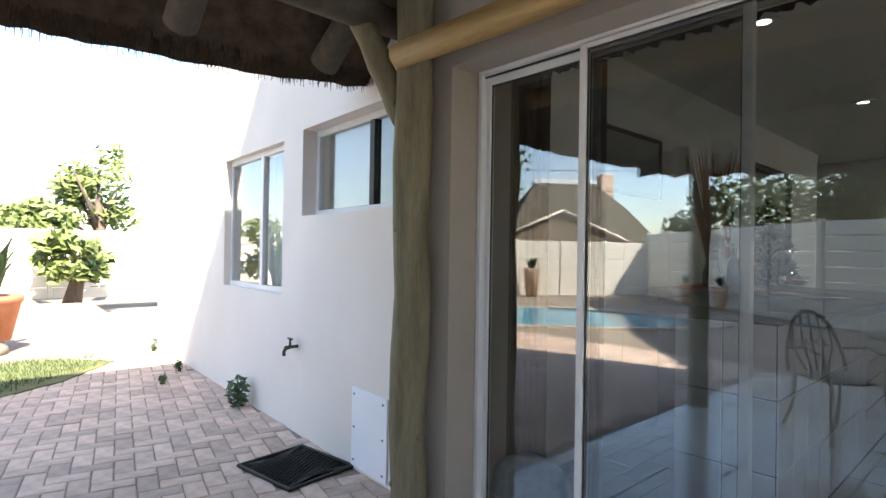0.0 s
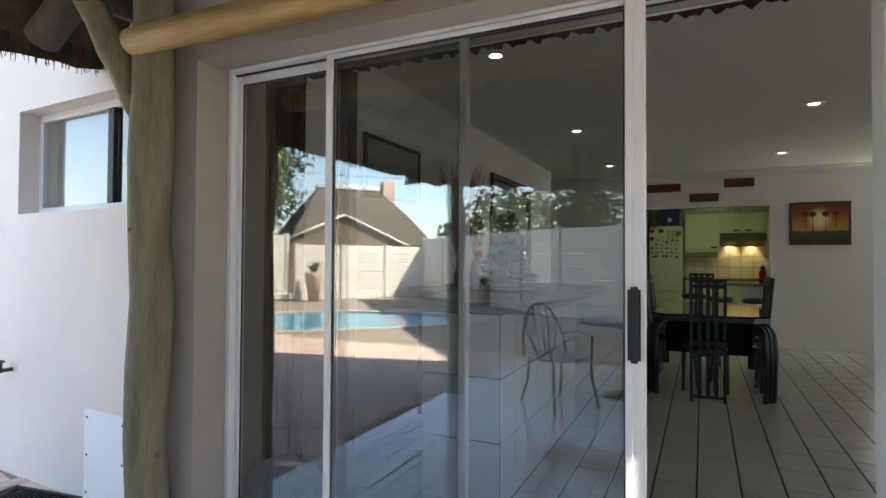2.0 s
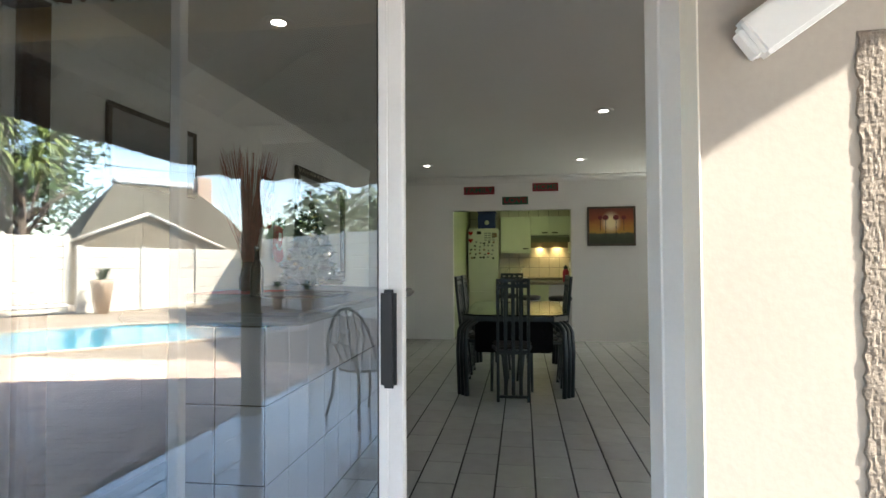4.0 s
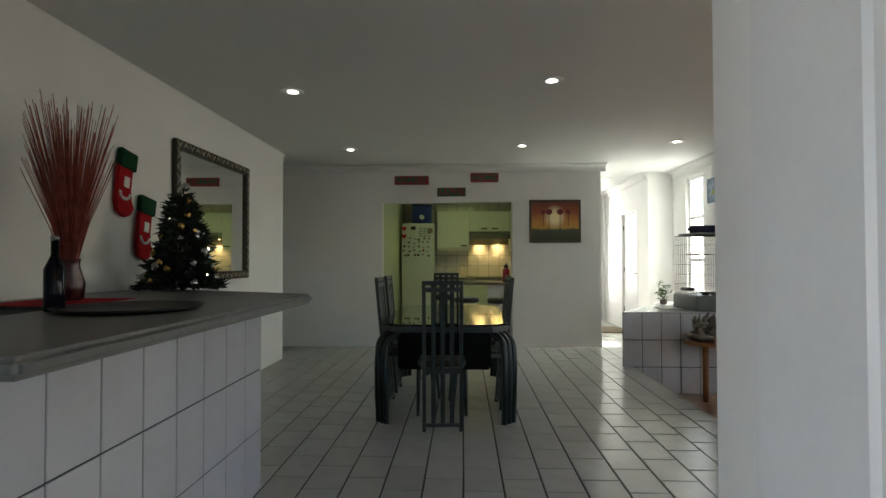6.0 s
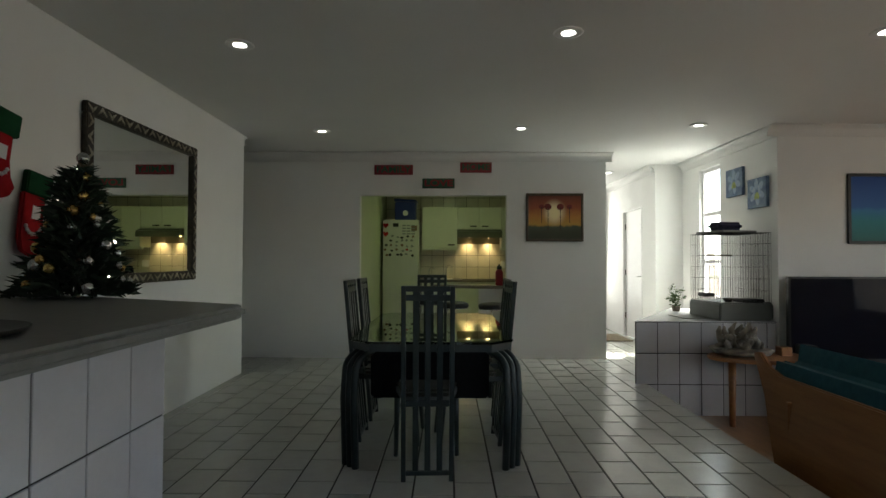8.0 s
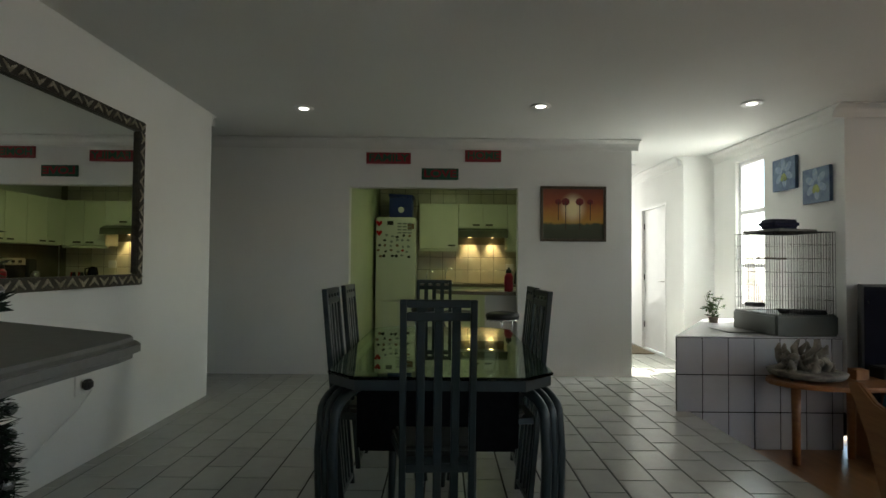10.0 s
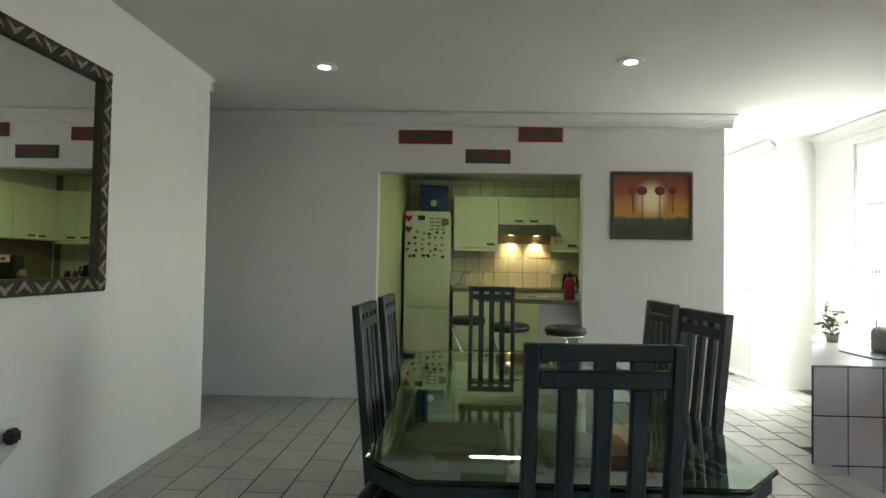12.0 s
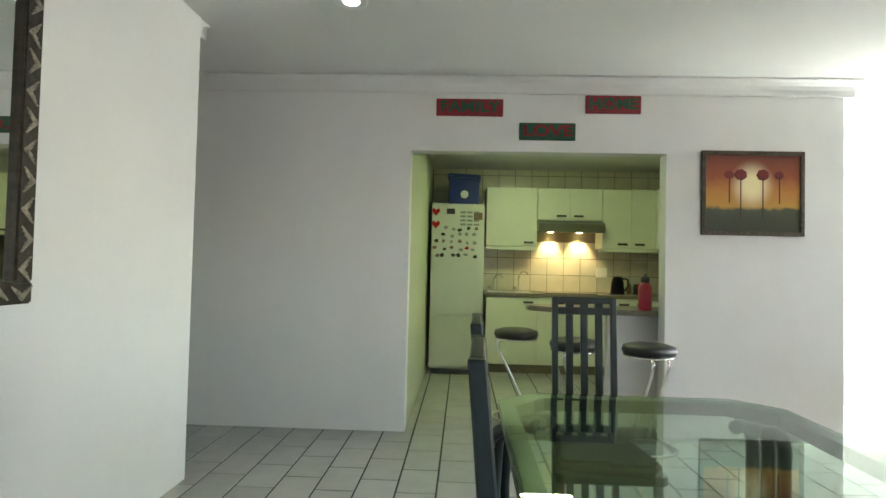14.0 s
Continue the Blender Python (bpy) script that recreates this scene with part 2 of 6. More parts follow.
def turned(bm, m):
    bmesh.ops.transform(bm, matrix=m, verts=bm.verts)
    return bm


def mesh(name, bm, mat):
    me = bpy.data.meshes.new(name)
    bm.normal_update()
    bm.to_mesh(me)
    bm.free()
    me.materials.append(mat)
    return new(name, me)


def part(name, bm, mat, parent, label=""):
    o = mesh(name, bm, mat)
    o.parent = parent
    if label:
        tagged(o, label)
    return o


def thing(name, label, category, group="", m=None):
    o = tagged(new(name), label, category, group)
    if m:
        o.matrix_world = m
    return o


def setting(name, bm, mat, label):
    return tagged(mesh(name, bm, mat), label, name.split("_")[0], kind="structure")


def piece(name, me, parent, m):
    o = new(name, me)
    o.parent = parent
    o.matrix_basis = m
    return o


def piece_mesh(name, bm, mat):
    me = bpy.data.meshes.new(name)
    bm.normal_update()
    bm.to_mesh(me)
    bm.free()
    me.materials.append(mat)
    return me


def rot_z(deg, x=0, y=0, z=0):
    return pose(x, y, z, 0, 0, deg)

# ---------------------------------------------------------------- the shell of the house
H = 2.58
floor = setting("floor", bx(bx(bx(bx(bmesh.new(), 2.45, -1.9, -0.2, 13.2, 2.4, -0.005), 8.6, 2.4, -0.2, 13.2, 5.2, -0.005), 2.45, -1.905, -0.31, 8.39, -1.9, -0.005), 8.4, -3.3, -0.2, 13.2, -1.9, -0.005), M_GROUT, "pale glazed tiled floor with dark joints")
lounge_floor = setting("floor_lounge", box(2.45, -6.3, -0.4, 8.5, -1.91, -0.315), M_FLOORWOOD, "sunken wooden laminate lounge floor")
ceiling = setting("ceiling", bx(bx(bx(bmesh.new(), 2.2, -6.4, H, 8.5, 2.43, H + 0.15), 8.5, -3.4, H, 13.3, 2.43, H + 0.15), 8.6, 2.43, H, 13.3, 5.3, H + 0.15), M_CEIL, "plain white painted ceiling")

bm = bmesh.new()
bx(bm, 2.2, 2.13, -0.15, 2.6, 2.43, H)
bx(bm, 2.2, -0.24, 2.06, 2.34, 2.13, H)
bx(bm, 2.34, -0.24, 2.09, 2.6, 2.13, H)
bx(bm, 2.2, -2.2, -0.35, 2.6, -0.24, H)
bx(bm, 2.2, -6.4, -0.35, 2.6, -5.6, H)
bx(bm, 2.2, -5.6, 2.1, 2.6, -2.2, H)
bx(bm, 2.2, -5.6, -0.35, 2.6, -2.2, 0.5)
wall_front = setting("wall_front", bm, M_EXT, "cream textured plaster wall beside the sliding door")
setting("wall_front_inside", bx(bx(bmesh.new(), 2.604, -2.2, -0.31, 2.62, -0.245, H - 0.002), 2.604, -0.245, 2.09, 2.62, 2.305, H - 0.002), M_WALL, "white plaster inner face above the sliding door")
setting("trim_reveal", box(2.445, -0.2395, 0.0, 2.603, -0.2355, 2.05, 0.001), M_WALL, "white painted reveal beside the sliding door")
setting("trim_reveal_outside", box(2.198, -0.2395, -0.1, 2.34, -0.2355, 2.058, 0.001), M_REVEAL, "pale cream painted plaster reveal of the sliding door")
setting("wall_left", bx(bx(bmesh.new(), 2.6, 2.31, 0, 8.79, 2.43, H), 8.67, 2.43, 0, 8.79, 5.2, H), M_WALL, "white plaster dining room wall")
bm = bmesh.new()
bx(bm, 9.77, 1.198, 0, 9.9, 5.2, H)
bx(bm, 9.77, -0.652, 2.05, 9.9, 1.198, H)
bx(bm, 9.77, -1.9, 0, 9.9, -0.652, H)
setting("wall_back", bm, M_WALL, "white plaster wall with the kitchen opening")
setting("wall_corridor_end", box(8.6, 5.2, 0, 10.0, 5.32, H), M_WALL, "white plaster corridor end wall")
M_KWALL = material("pale_green_wall_paint", (0.50, 0.54, 0.38), 0.7, vary=0.03, scale=3, bump=0.08, spec=0.25)
setting("wall_kitchen_left", box(9.9, 1.2, 0, 12.75, 1.32, H), M_KWALL, "painted kitchen side wall")
M_KGROUT = material("brown_tile_grout", (0.22, 0.20, 0.14), 0.9, vary=0.1, bump=0.1)
setting("wall_kitchen_back", box(12.64, -1.9, 0, 12.76, 1.2, H), M_KGROUT, "kitchen back wall")
setting("wall_hall_left", box(9.9, -1.9, 0, 13.2, -1.78, H), M_WALL, "white plaster hall wall")
setting("wall_hall_end", box(13.2, -3.4, 0, 13.3, -1.78, H), M_WALL, "white plaster hall end wall")
bm = bmesh.new()
bx(bm, 10.56, -3.3, 0, 10.84, -2.82, H)
bx(bm, 10.84, -2.94, 0, 11.1, -2.82, H)
bx(bm, 11.1, -2.94, 2.06, 12.0, -2.82, H)
bx(bm, 12.0, -2.94, 0, 13.2, -2.82, H)
setting("wall_hall_right", bm, M_WALL, "white plaster hall wall and pier")
bm = bmesh.new()
bx(bm, 8.35, -3.32, 0, 9.5, -3.2, H)
bx(bm, 9.5, -3.32, 0, 10.06, -3.2, 0.75)
bx(bm, 9.5, -3.32, 2.41, 10.06, -3.2, H)
bx(bm, 10.06, -3.32, 0, 10.56, -3.2, H)
setting("wall_window", bm, M_WALL, "white plaster wall with a tall narrow window")
setting("wall_television", box(8.35, -6.4, -0.4, 8.5, -3.32, H), M_WALL, "white plaster lounge wall")
bm = bmesh.new()
bx(bm, 2.6, -6.4, -0.4, 4.8, -6.28, H)
bx(bm, 6.8, -6.4, -0.4, 8.35, -6.28, H)
bx(bm, 4.8, -6.4, 2.1, 6.8, -6.28, H)
bx(bm, 4.8, -6.4, -0.4, 6.8, -6.28, 0.5)
setting("wall_lounge_window", bm, M_WALL, "white plaster lounge wall with wide windows")
setting("ceiling_eaves", bx(bmesh.new(), 2.2, -8.6, H, 8.6, -6.4, H + 0.12), M_CEIL, "white eaves over the lounge windows")
setting("ceiling_kitchen", box(9.9, -1.78, 2.42, 12.64, 1.2, 2.5), M_CEIL, "white kitchen ceiling")

# coved cornice
bm = bmesh.new()
for a, b in (((2.62, 2.31), (8.79, 2.31)), ((9.77, 5.1), (9.77, -1.9)), ((8.79, 2.31), (8.79, 5.1)), ((8.35, -3.095), (8.35, -6.2)), ((8.35, -3.2), (10.56, -3.2)), ((10.56, -3.2), (10.56, -2.82)), ((10.56, -2.82), (13.2, -2.82)), ((9.77, -1.9), (13.2, -1.9))):
    a, b = Vector((*a, 0)), Vector((*b, 0))
    d = (b - a).normalized()
    inn = Vector((d.y, -d.x, 0))
    if a.x == 8.79 or a.x == 8.35 and b.x == 8.35 or a.x == 9.77 and b.x == 9.77:
        inn = Vector((1, 0, 0)) if a.x == 8.79 else Vector((-1, 0, 0))
    if a.y == b.y:
        inn = Vector((0, -1, 0)) if a.y in (2.31, -1.9) else Vector((0, 1, 0))
    if a.x == 10.56 and b.x == 10.56:
        inn = Vector((-1, 0, 0))
    prof = [(0.0, 0.105), (0.012, 0.105), (0.012, 0.092), (0.02, 0.062), (0.036, 0.036), (0.062, 0.02), (0.092, 0.012), (0.105, 0.012), (0.105, 0.0)]
    rows = [[bm.verts.new(p + inn * o + Vector((0, 0, H - 0.002 - z))) for o, z in prof] for p in (a - d * 0.0, b + d * 0.07)]
    for i in range(len(prof) - 1):
        bm.faces.new((rows[0][i], rows[0][i + 1], rows[1][i + 1], rows[1][i]))
    for p, row in zip((a, b + d * 0.07), rows):
        bm.faces.new(row + [bm.verts.new(p + Vector((0, 0, H - 0.002)))])
setting("trim_cornice", bm, M_CEIL, "white coved plaster cornice")

# ---------------------------------------------------------------- ceiling lights


def downlight(x, y, z=H):
    t = thing("ceiling_light", "round recessed white downlight, switched on", "ceiling light", "ceiling downlights", pose(x, y, z))
    bm = bmesh.new()
    lathe(bm, [(0.062, -0.001), (0.085, -0.001), (0.088, -0.006), (0.082, -0.012), (0.064, -0.008)], n=28)
    part("rim", bm, M_WHITE, t)
    part("diffuser", lathe(bmesh.new(), [(0.06, -0.001), (0.066, -0.006), (0.03, -0.009), (0.002, -0.01)], n=28), M_LAMP, t, "glowing frosted disc")


for x, y in ((3.96, 1.45), (6.29, 1.40), (8.58, 1.41), (3.9, -0.64), (6.11, -0.63), (8.45, -0.66), (6.1, -2.5), (8.31, -2.40), (11.2, -2.35)):
    downlight(x, y)
for y in (0.15, -0.1):
    downlight(10.9, y, 2.42)

# ---------------------------------------------------------------- sliding door
door = tagged(new("door_1"), "white aluminium sliding glass door, half open", "door", kind="structure")
bm = bmesh.new()
bx(bm, 2.365, 2.105, 0.0, 2.44, 2.13, 2.09)
bx(bm, 2.31, -0.24, 0.0, 2.44, -0.19, 2.09)
bx(bm, 2.345, -0.19, 2.05, 2.44, 2.105, 2.09)
bx(bm, 2.31, -0.19, -0.02, 2.44, 2.105, 0.015)
part("door_frame", bev(bm, 0.004), M_ALU, door)
for x in (2.388, 2.437):
    part("track_seal", box(x - 0.004, -0.19, 2.043, x + 0.002, 2.105, 2.0495), M_PLASTIC, door, "black brush seal")


def leaf(x, y0, y1, s0, s1, top, handle=0):
    z1 = 2.045
    lf = part("sliding_panel", bev(bx(bx(bx(bx(bmesh.new(), x, y0, 0.02, x + 0.035, y0 + s0, z1), x, y1 - s1, 0.02, x + 0.035, y1, z1), x, y0 + s0, z1 - top, x + 0.035, y1 - s1, z1), x, y0 + s0, 0.02, x + 0.035, y1 - s1, 0.09), 0.003), M_ALU, door)
    p = part("pane", box(x + 0.014, y0 + s0, 0.09, x + 0.020, y1 - s1, z1 - top), M_DOORGLASS, lf, "reflecting tinted glass pane")
    p.visible_shadow = False
    part("gasket", bx(bx(bx(bmesh.new(), x + 0.009, y0 + s0, 0.09, x + 0.013, y0 + s0 + 0.005, z1 - top), x + 0.009, y1 - s1 - 0.005, 0.09, x + 0.013, y1 - s1, z1 - top), x + 0.009, y0 + s0 + 0.005, z1 - top - 0.007, x + 0.013, y1 - s1 - 0.005, z1 - top), M_PLASTIC, lf, "black rubber gasket")
    if handle:
        part("stile_cover", box(x - 0.006, y0 + 0.036, 0.03, x, y0 + 0.058, z1 - 0.01, 0.002), M_ALU, lf)
        part("handle", box(x - 0.026, y0 + 0.012, 0.925, x - 0.007, y0 + 0.05, 1.155, 0.008, 2), M_PLASTIC, lf, "black pull handle")


leaf(2.395, 1.575, 2.105, 0.034, 0.026, 0.035)
leaf(2.395, 0.992, 1.575, 0.03, 0.008, 0.018)
leaf(2.345, 0.385, 1.58, 0.06, 0.030, 0.018, 1)

# ---------------------------------------------------------------- dining table and chairs
tab = thing("dining_table", "black dining table with a glass top and curved legs", "table", m=pose(6.93, 0.18, 0))
hx, hy, c = 0.90, 0.49, 0.13
oct_top = [(-hx + c, -hy), (hx - c, -hy), (hx, -hy + c), (hx, hy - c), (hx - c, hy), (-hx + c, hy), (-hx, hy - c), (-hx, -hy + c)]
top = part("tabletop", bev(prism(bmesh.new(), oct_top, 0.735, 0.75), 0.004, 2), M_GGLASS, tab, "thick green-tinted glass top")
top.visible_shadow = False
bm = bmesh.new()
lo = [[bm.verts.new((x * s, y * s2, z)) for x, y in oct_top] for s, s2, z in ((0.985, 0.98, 0.734), (0.985, 0.98, 0.69), (0.93, 0.88, 0.69), (0.93, 0.88, 0.734))]
for i in range(4):
    for k in range(8):
        a, b = lo[i], lo[(i + 1) % 4]
        bm.faces.new((a[k], a[(k + 1) % 8], b[(k + 1) % 8], b[k]))
bmesh.ops.recalc_face_normals(bm, faces=bm.faces)
part("apron", bm, M_BLACK, tab, "black lacquered apron frame")
for sx in (-1, 1):
    for sy in (-1, 1):
        bm = bmesh.new()
        for k in (-0.036, 0, 0.036):
            pts = []
            for j in range(9):
                a = math.pi / 2 * j / 8
                pts.append((sx * (0.66 + 0.16 * math.sin(a)), sy * (0.34 + 0.14 * math.sin(a)), 0.56 + 0.12 * math.cos(a)))
            pts = pts + [(sx * 0.835, sy * 0.487, 0.40), (sx * 0.83, sy * 0.475, 0.0)]
            off = Vector((0.04 + sx * -k, sy * k * 1.0, 0))
            tube(bm, [Vector(p) + off for p in pts], 0.023, 8)
        part("leg", bm, M_BLACK, tab)
drape = tagged(mesh("table_drape", bev(turned(box(-0.02, -0.36, 0.38, 0.02, 0.36, 0.685), pose(6.27, 0.19, 0, 0, -4, 0)), 0.015, 2), M_CLOTH), "black cloth drape hanging below the table edge", "cloth")


def chair():
    t = thing("dining_chair", "black lacquered dining chair with tall slatted back", "chair", "chairs round the table")
    w = 0.132
    for s in (-1, 1):
        part("back_post", bev(bx(bmesh.new(), -0.014, s * w - 0.013, 0, 0.014, s * w + 0.013, 1.08), 0.003), M_BLACK, t)
        part("leg", tube(bmesh.new(), [(0.36, s * 0.18, 0.44), (0.40, s * 0.19, 0.0)], [0.02, 0.014], 8), M_BLACK, t)
    for k in (-0.066, 0, 0.066):
        part("slat", bev(bx(bmesh.new(), -0.009, k - 0.016, 0.06, 0.009, k + 0.016, 1.0), 0.003), M_BLACK, t)
    part("top_rail", bev(bx(bx(bmesh.new(), -0.012, -w + 0.013, 1.05, 0.012, w - 0.013, 1.08), -0.012, -w + 0.013, 1.0, 0.012, w - 0.013, 1.033), 0.003), M_BLACK, t)
    for k in (-0.066, 0, 0.066):
        part("block", box(-0.011, k - 0.017, 1.033, 0.011, k + 0.017, 1.05), M_BLACK, t)
    part("bottom_rail", box(-0.012, -w + 0.013, 0.035, 0.012, w - 0.013, 0.06, 0.003), M_BLACK, t)
    bm = prism(bmesh.new(), [(-0.05, -0.12), (0.40, -0.205), (0.42, -0.185), (0.42, 0.185), (0.40, 0.205), (-0.05, 0.12)], 0.42, 0.455)
    part("seat_frame", bev(bm, 0.004), M_BLACK, t)
    bm = prism(bmesh.new(), [(0.02, -0.14), (0.38, -0.195), (0.40, -0.17), (0.40, 0.17), (0.38, 0.195), (0.02, 0.14)], 0.455, 0.495)
    part("seat", bev(bm, 0.015, 3), M_SEAT, t, "padded dark patterned seat")
    for o in t.children:  # the back leans away from the seat
        if o.name.split(".")[0] in ("back_post", "slat", "top_rail", "block", "bottom_rail"):
            for v in o.data.vertices:
                v.co.x -= 0.095 * v.co.z
    return t


M_SEAT = material("dark_patterned_upholstery", (0.05, 0.047, 0.035), 0.9, vary=0.3, scale=40, fine=200, bump=0.3, second=(0.05, 0.05, 0.04))
ch = chair()
ch.matrix_world = pose(5.925, 0.192, 0, 0, 0, 3)
for x, y, a in ((6.705, 0.667, -92), (7.185, 0.657, -92), (8.225, 0.24, 180), (6.643, -0.25, 95), (7.077, -0.27, 90)):
    copy_thing(ch, pose(x, y, 0, 0, 0, a))

# ---------------------------------------------------------------- tiled bar
bar = thing("bar_counter", "white tiled bar with a grey laminate top", "bar")
part("body", bx(bx(bmesh.new(), 3.18, 1.138, 0, 4.912, 1.55, 0.979), 4.5, 1.55, 0, 4.912, 2.3, 0.979), M_GROUT, bar, "tiled masonry base with dark joints")
bm = prism(bmesh.new(), [(3.05, 0.93), (5.04, 0.90), (5.12, 0.91), (5.17, 0.95), (5.25, 1.1), (5.71, 2.03), (5.75, 2.3), (4.3, 2.3), (4.3, 1.7), (3.05, 1.7)], 0.979, 1.03)
part("bar_top", bev(bm, 0.016, 3), M_COUNTER, bar, "grey speckled laminate top with rounded edge")
TW, TL = 0.2175, 0.32


def tile_mesh(w, l, d=0.008, mat=None, name="tile"):
    return piece_mesh(name, bev(bx(bmesh.new(), -l / 2, -w / 2, 0, l / 2, w / 2, d), 0.0022), mat or M_WTILE)


wt = tile_mesh(TW - 0.007, TL - 0.006)
for i in range(8):
    for k in range(3):
        piece("tile", wt, bar, pose(4.912 - TW * (i + 0.5), 1.138, 0.965 - TL * (k + 0.5) - 0.003, 0, 0, 0) @ Matrix(((0, 1, 0, 0), (0, 0, -1, 0), (1, 0, 0, 0), (0, 0, 0, 1))))
for i in range(5):
    for k in range(3):
        piece("tile", wt, bar, Matrix.Translation((4.912, 1.138 + TW * (i + 0.5), 0.965 - TL * (k + 0.5) - 0.003)) @ Matrix(((0, 0, 1, 0), (0, 1, 0, 0), (1, 0, 0, 0), (0, 0, 0, 1))))
for i in range(2):
    for k in range(3):
        piece("tile", wt, bar, Matrix.Translation((3.18, 1.138 + TW * (i + 0.5), 0.965 - TL * (k + 0.5) - 0.003)) @ Matrix(((0, 0, -1, 0), (0, 1, 0, 0), (1, 0, 0, 0), (0, 0, 0, 1))))

# ---------------------------------------------------------------- low tiled planter wall
low = thing("tiled_planter_wall", "low white tiled wall with dark joints", "low wall")
part("body", prism(bmesh.new(), [(8.39, -1.79), (8.39, -3.195), (9.98, -3.195), (9.88, -2.75)], -0.31, 0.615), M_GROUT, low)
part("ledge", prism(bmesh.new(), [(8.375, -1.78), (8.375, -3.19), (9.99, -3.19), (9.89, -2.74)], 0.615, 0.625), M_WTILE, low, "pale tiled ledge")
for i in range(6):
    for k in range(3):
        piece("tile", wt, low, Matrix.Translation((8.39, -1.795 - TW * (i + 0.5), 0.613 - 0.31 * (k + 0.5))) @ Matrix(((0, 0, -1, 0), (0, 1, 0, 0), (0.96, 0, 0, 0), (0, 0, 0, 1))))

nt = tile_mesh(0.085, TL - 0.006)
for k in range(3):
    piece("tile", nt, low, Matrix.Translation((8.39, -3.147, 0.613 - 0.31 * (k + 0.5))) @ Matrix(((0, 0, -1, 0), (0, 1, 0, 0), (0.96, 0, 0, 0), (0, 0, 0, 1))))

# ---------------------------------------------------------------- left wall: mirror, stockings, pictures
mir = thing("wall_mirror", "large mirror in a carved bronze frame on the wall", "mirror")
part("glass", box(6.2, 2.292, 1.1, 7.56, 2.297, 2.13), M_MIRROR, mir, "silvered mirror glass")
bm = bmesh.new()
for x0, z0, x1, z1 in ((6.15, 1.05, 7.61, 1.125), (6.15, 2.11, 7.61, 2.185), (6.15, 1.125, 6.225, 2.11), (7.535, 1.125, 7.61, 2.11)):
    bx(bm, x0, 2.268, z0, x1, 2.307, z1)
part("frame", bev(bm, 0.006, 2), material("dark_bronze", (0.06, 0.05, 0.035), 0.45, 0.4, vary=0.3, scale=40, bump=0.4), mir, "carved bronze frame")
M_CARVE = material("rubbed_silver_relief", (0.50, 0.45, 0.35), 0.4, 0.7, vary=0.3, scale=60, bump=0.2)
bm = bmesh.new()
for side in range(4):
    length, n = (1.46, 15) if side < 2 else (1.0, 10)
    for i in range(n):
        s = (i + 0.5) * length / n
        for k in range(3):
            w = 0.042 - 0.013 * k
            flip = 1 if i % 2 else -1
            for d in (-1, 1):
                a = (s - d * w, -flip * 0.022 + flip * 0.007 * k)
                b = (s, flip * 0.026 - flip * 0.008 * k)
                if side < 2:
                    z = 1.088 if side == 0 else 2.147
                    pa, pb = (6.15 + a[0], 2.267, z + a[1]), (6.15 + b[0], 2.267, z + b[1])
                else:
                    x = 6.188 if side == 2 else 7.572
                    pa, pb = (x + a[1], 2.267, 1.117 + a[0]), (x + b[1], 2.267, 1.117 + b[0])
                tube(bm, [pa, pb], 0.0042, 4)
part("carving", bm, M_CARVE, mir, "zigzag carved relief")


def outline_plate(bm, pts, y0, y1):
    lo, hi = [bm.verts.new((x, y0, z)) for x, z in pts], [bm.verts.new((x, y1, z)) for x, z in pts]
    k = len(pts)
    bm.faces.new(lo)
    bm.faces.new(hi[::-1])
    for i in range(k):
        bm.faces.new((lo[i], hi[i], hi[(i + 1) % k], lo[(i + 1) % k]))
    bmesh.ops.recalc_face_normals(bm, faces=bm.faces)
    return bm


def stocking(x, z):
    t = thing("christmas_stocking", "red and green felt stocking hung on the wall", "stocking", "wall stockings", pose(x, 2.285, z, 0, 9, 0))
    part("sock", bev(outline_plate(bmesh.new(), [(0.072, 0.17), (0.09, 0.1), (0.125, 0.05), (0.1, 0.0), (0.03, -0.03), (-0.05, -0.01), (-0.08, 0.06), (-0.085, 0.16), (-0.09, 0.3), (0.07, 0.3)], -0.014, 0.014), 0.008, 2), M_RED, t)
    part("cuff", bev(outline_plate(bmesh.new(), [(-0.082, 0.42), (0.10, 0.42), (0.098, 0.30), (-0.08, 0.30)], -0.02, 0.018), 0.006, 2), M_GREEN, t, "dark green cuff")
    bm = bmesh.new()
    bx(bm, -0.02, -0.018, 0.17, 0.035, -0.0145, 0.24)
    for k in range(7):
        a = math.pi * (1.1 + 0.8 * k / 6)
        ball(bm, (0.0 + 0.055 * math.cos(a), -0.016, 0.14 + 0.05 * math.sin(a)), 0.011, 6)
    part("motif", bm, M_WHITE, t, "white felt motif")


stocking(5.49, 1.545)
stocking(5.72, 1.26)


def framed(name, label, y_or_x, a0, z0, a1, z1, frame_mat, art_mat, on_y=True, w=0.03, extra=None):
    t = thing(name, label, "picture")
    bm, am = bmesh.new(), bmesh.new()
    quads = ((a0, z0, a1, z0 + w), (a0, z1 - w, a1, z1), (a0, z0 + w, a0 + w, z1 - w), (a1 - w, z0 + w, a1, z1 - w))
    for p, q, r, s in quads:
        if on_y:
            bx(bm, p, y_or_x - 0.028, q, r, y_or_x - 0.002, s)
        else:
            bx(bm, y_or_x - 0.028, p, q, y_or_x - 0.002, r, s)
    if on_y:
        bx(am, a0 + w, y_or_x - 0.016, z0 + w, a1 - w, y_or_x - 0.006, z1 - w)
    else:
        bx(am, y_or_x - 0.016, a0 + w, z0 + w, y_or_x - 0.006, a1 - w, z1 - w)
    part("frame", bev(bm, 0.004), frame_mat, t)
    part("canvas", am, art_mat, t, extra or "painted canvas")
    return t


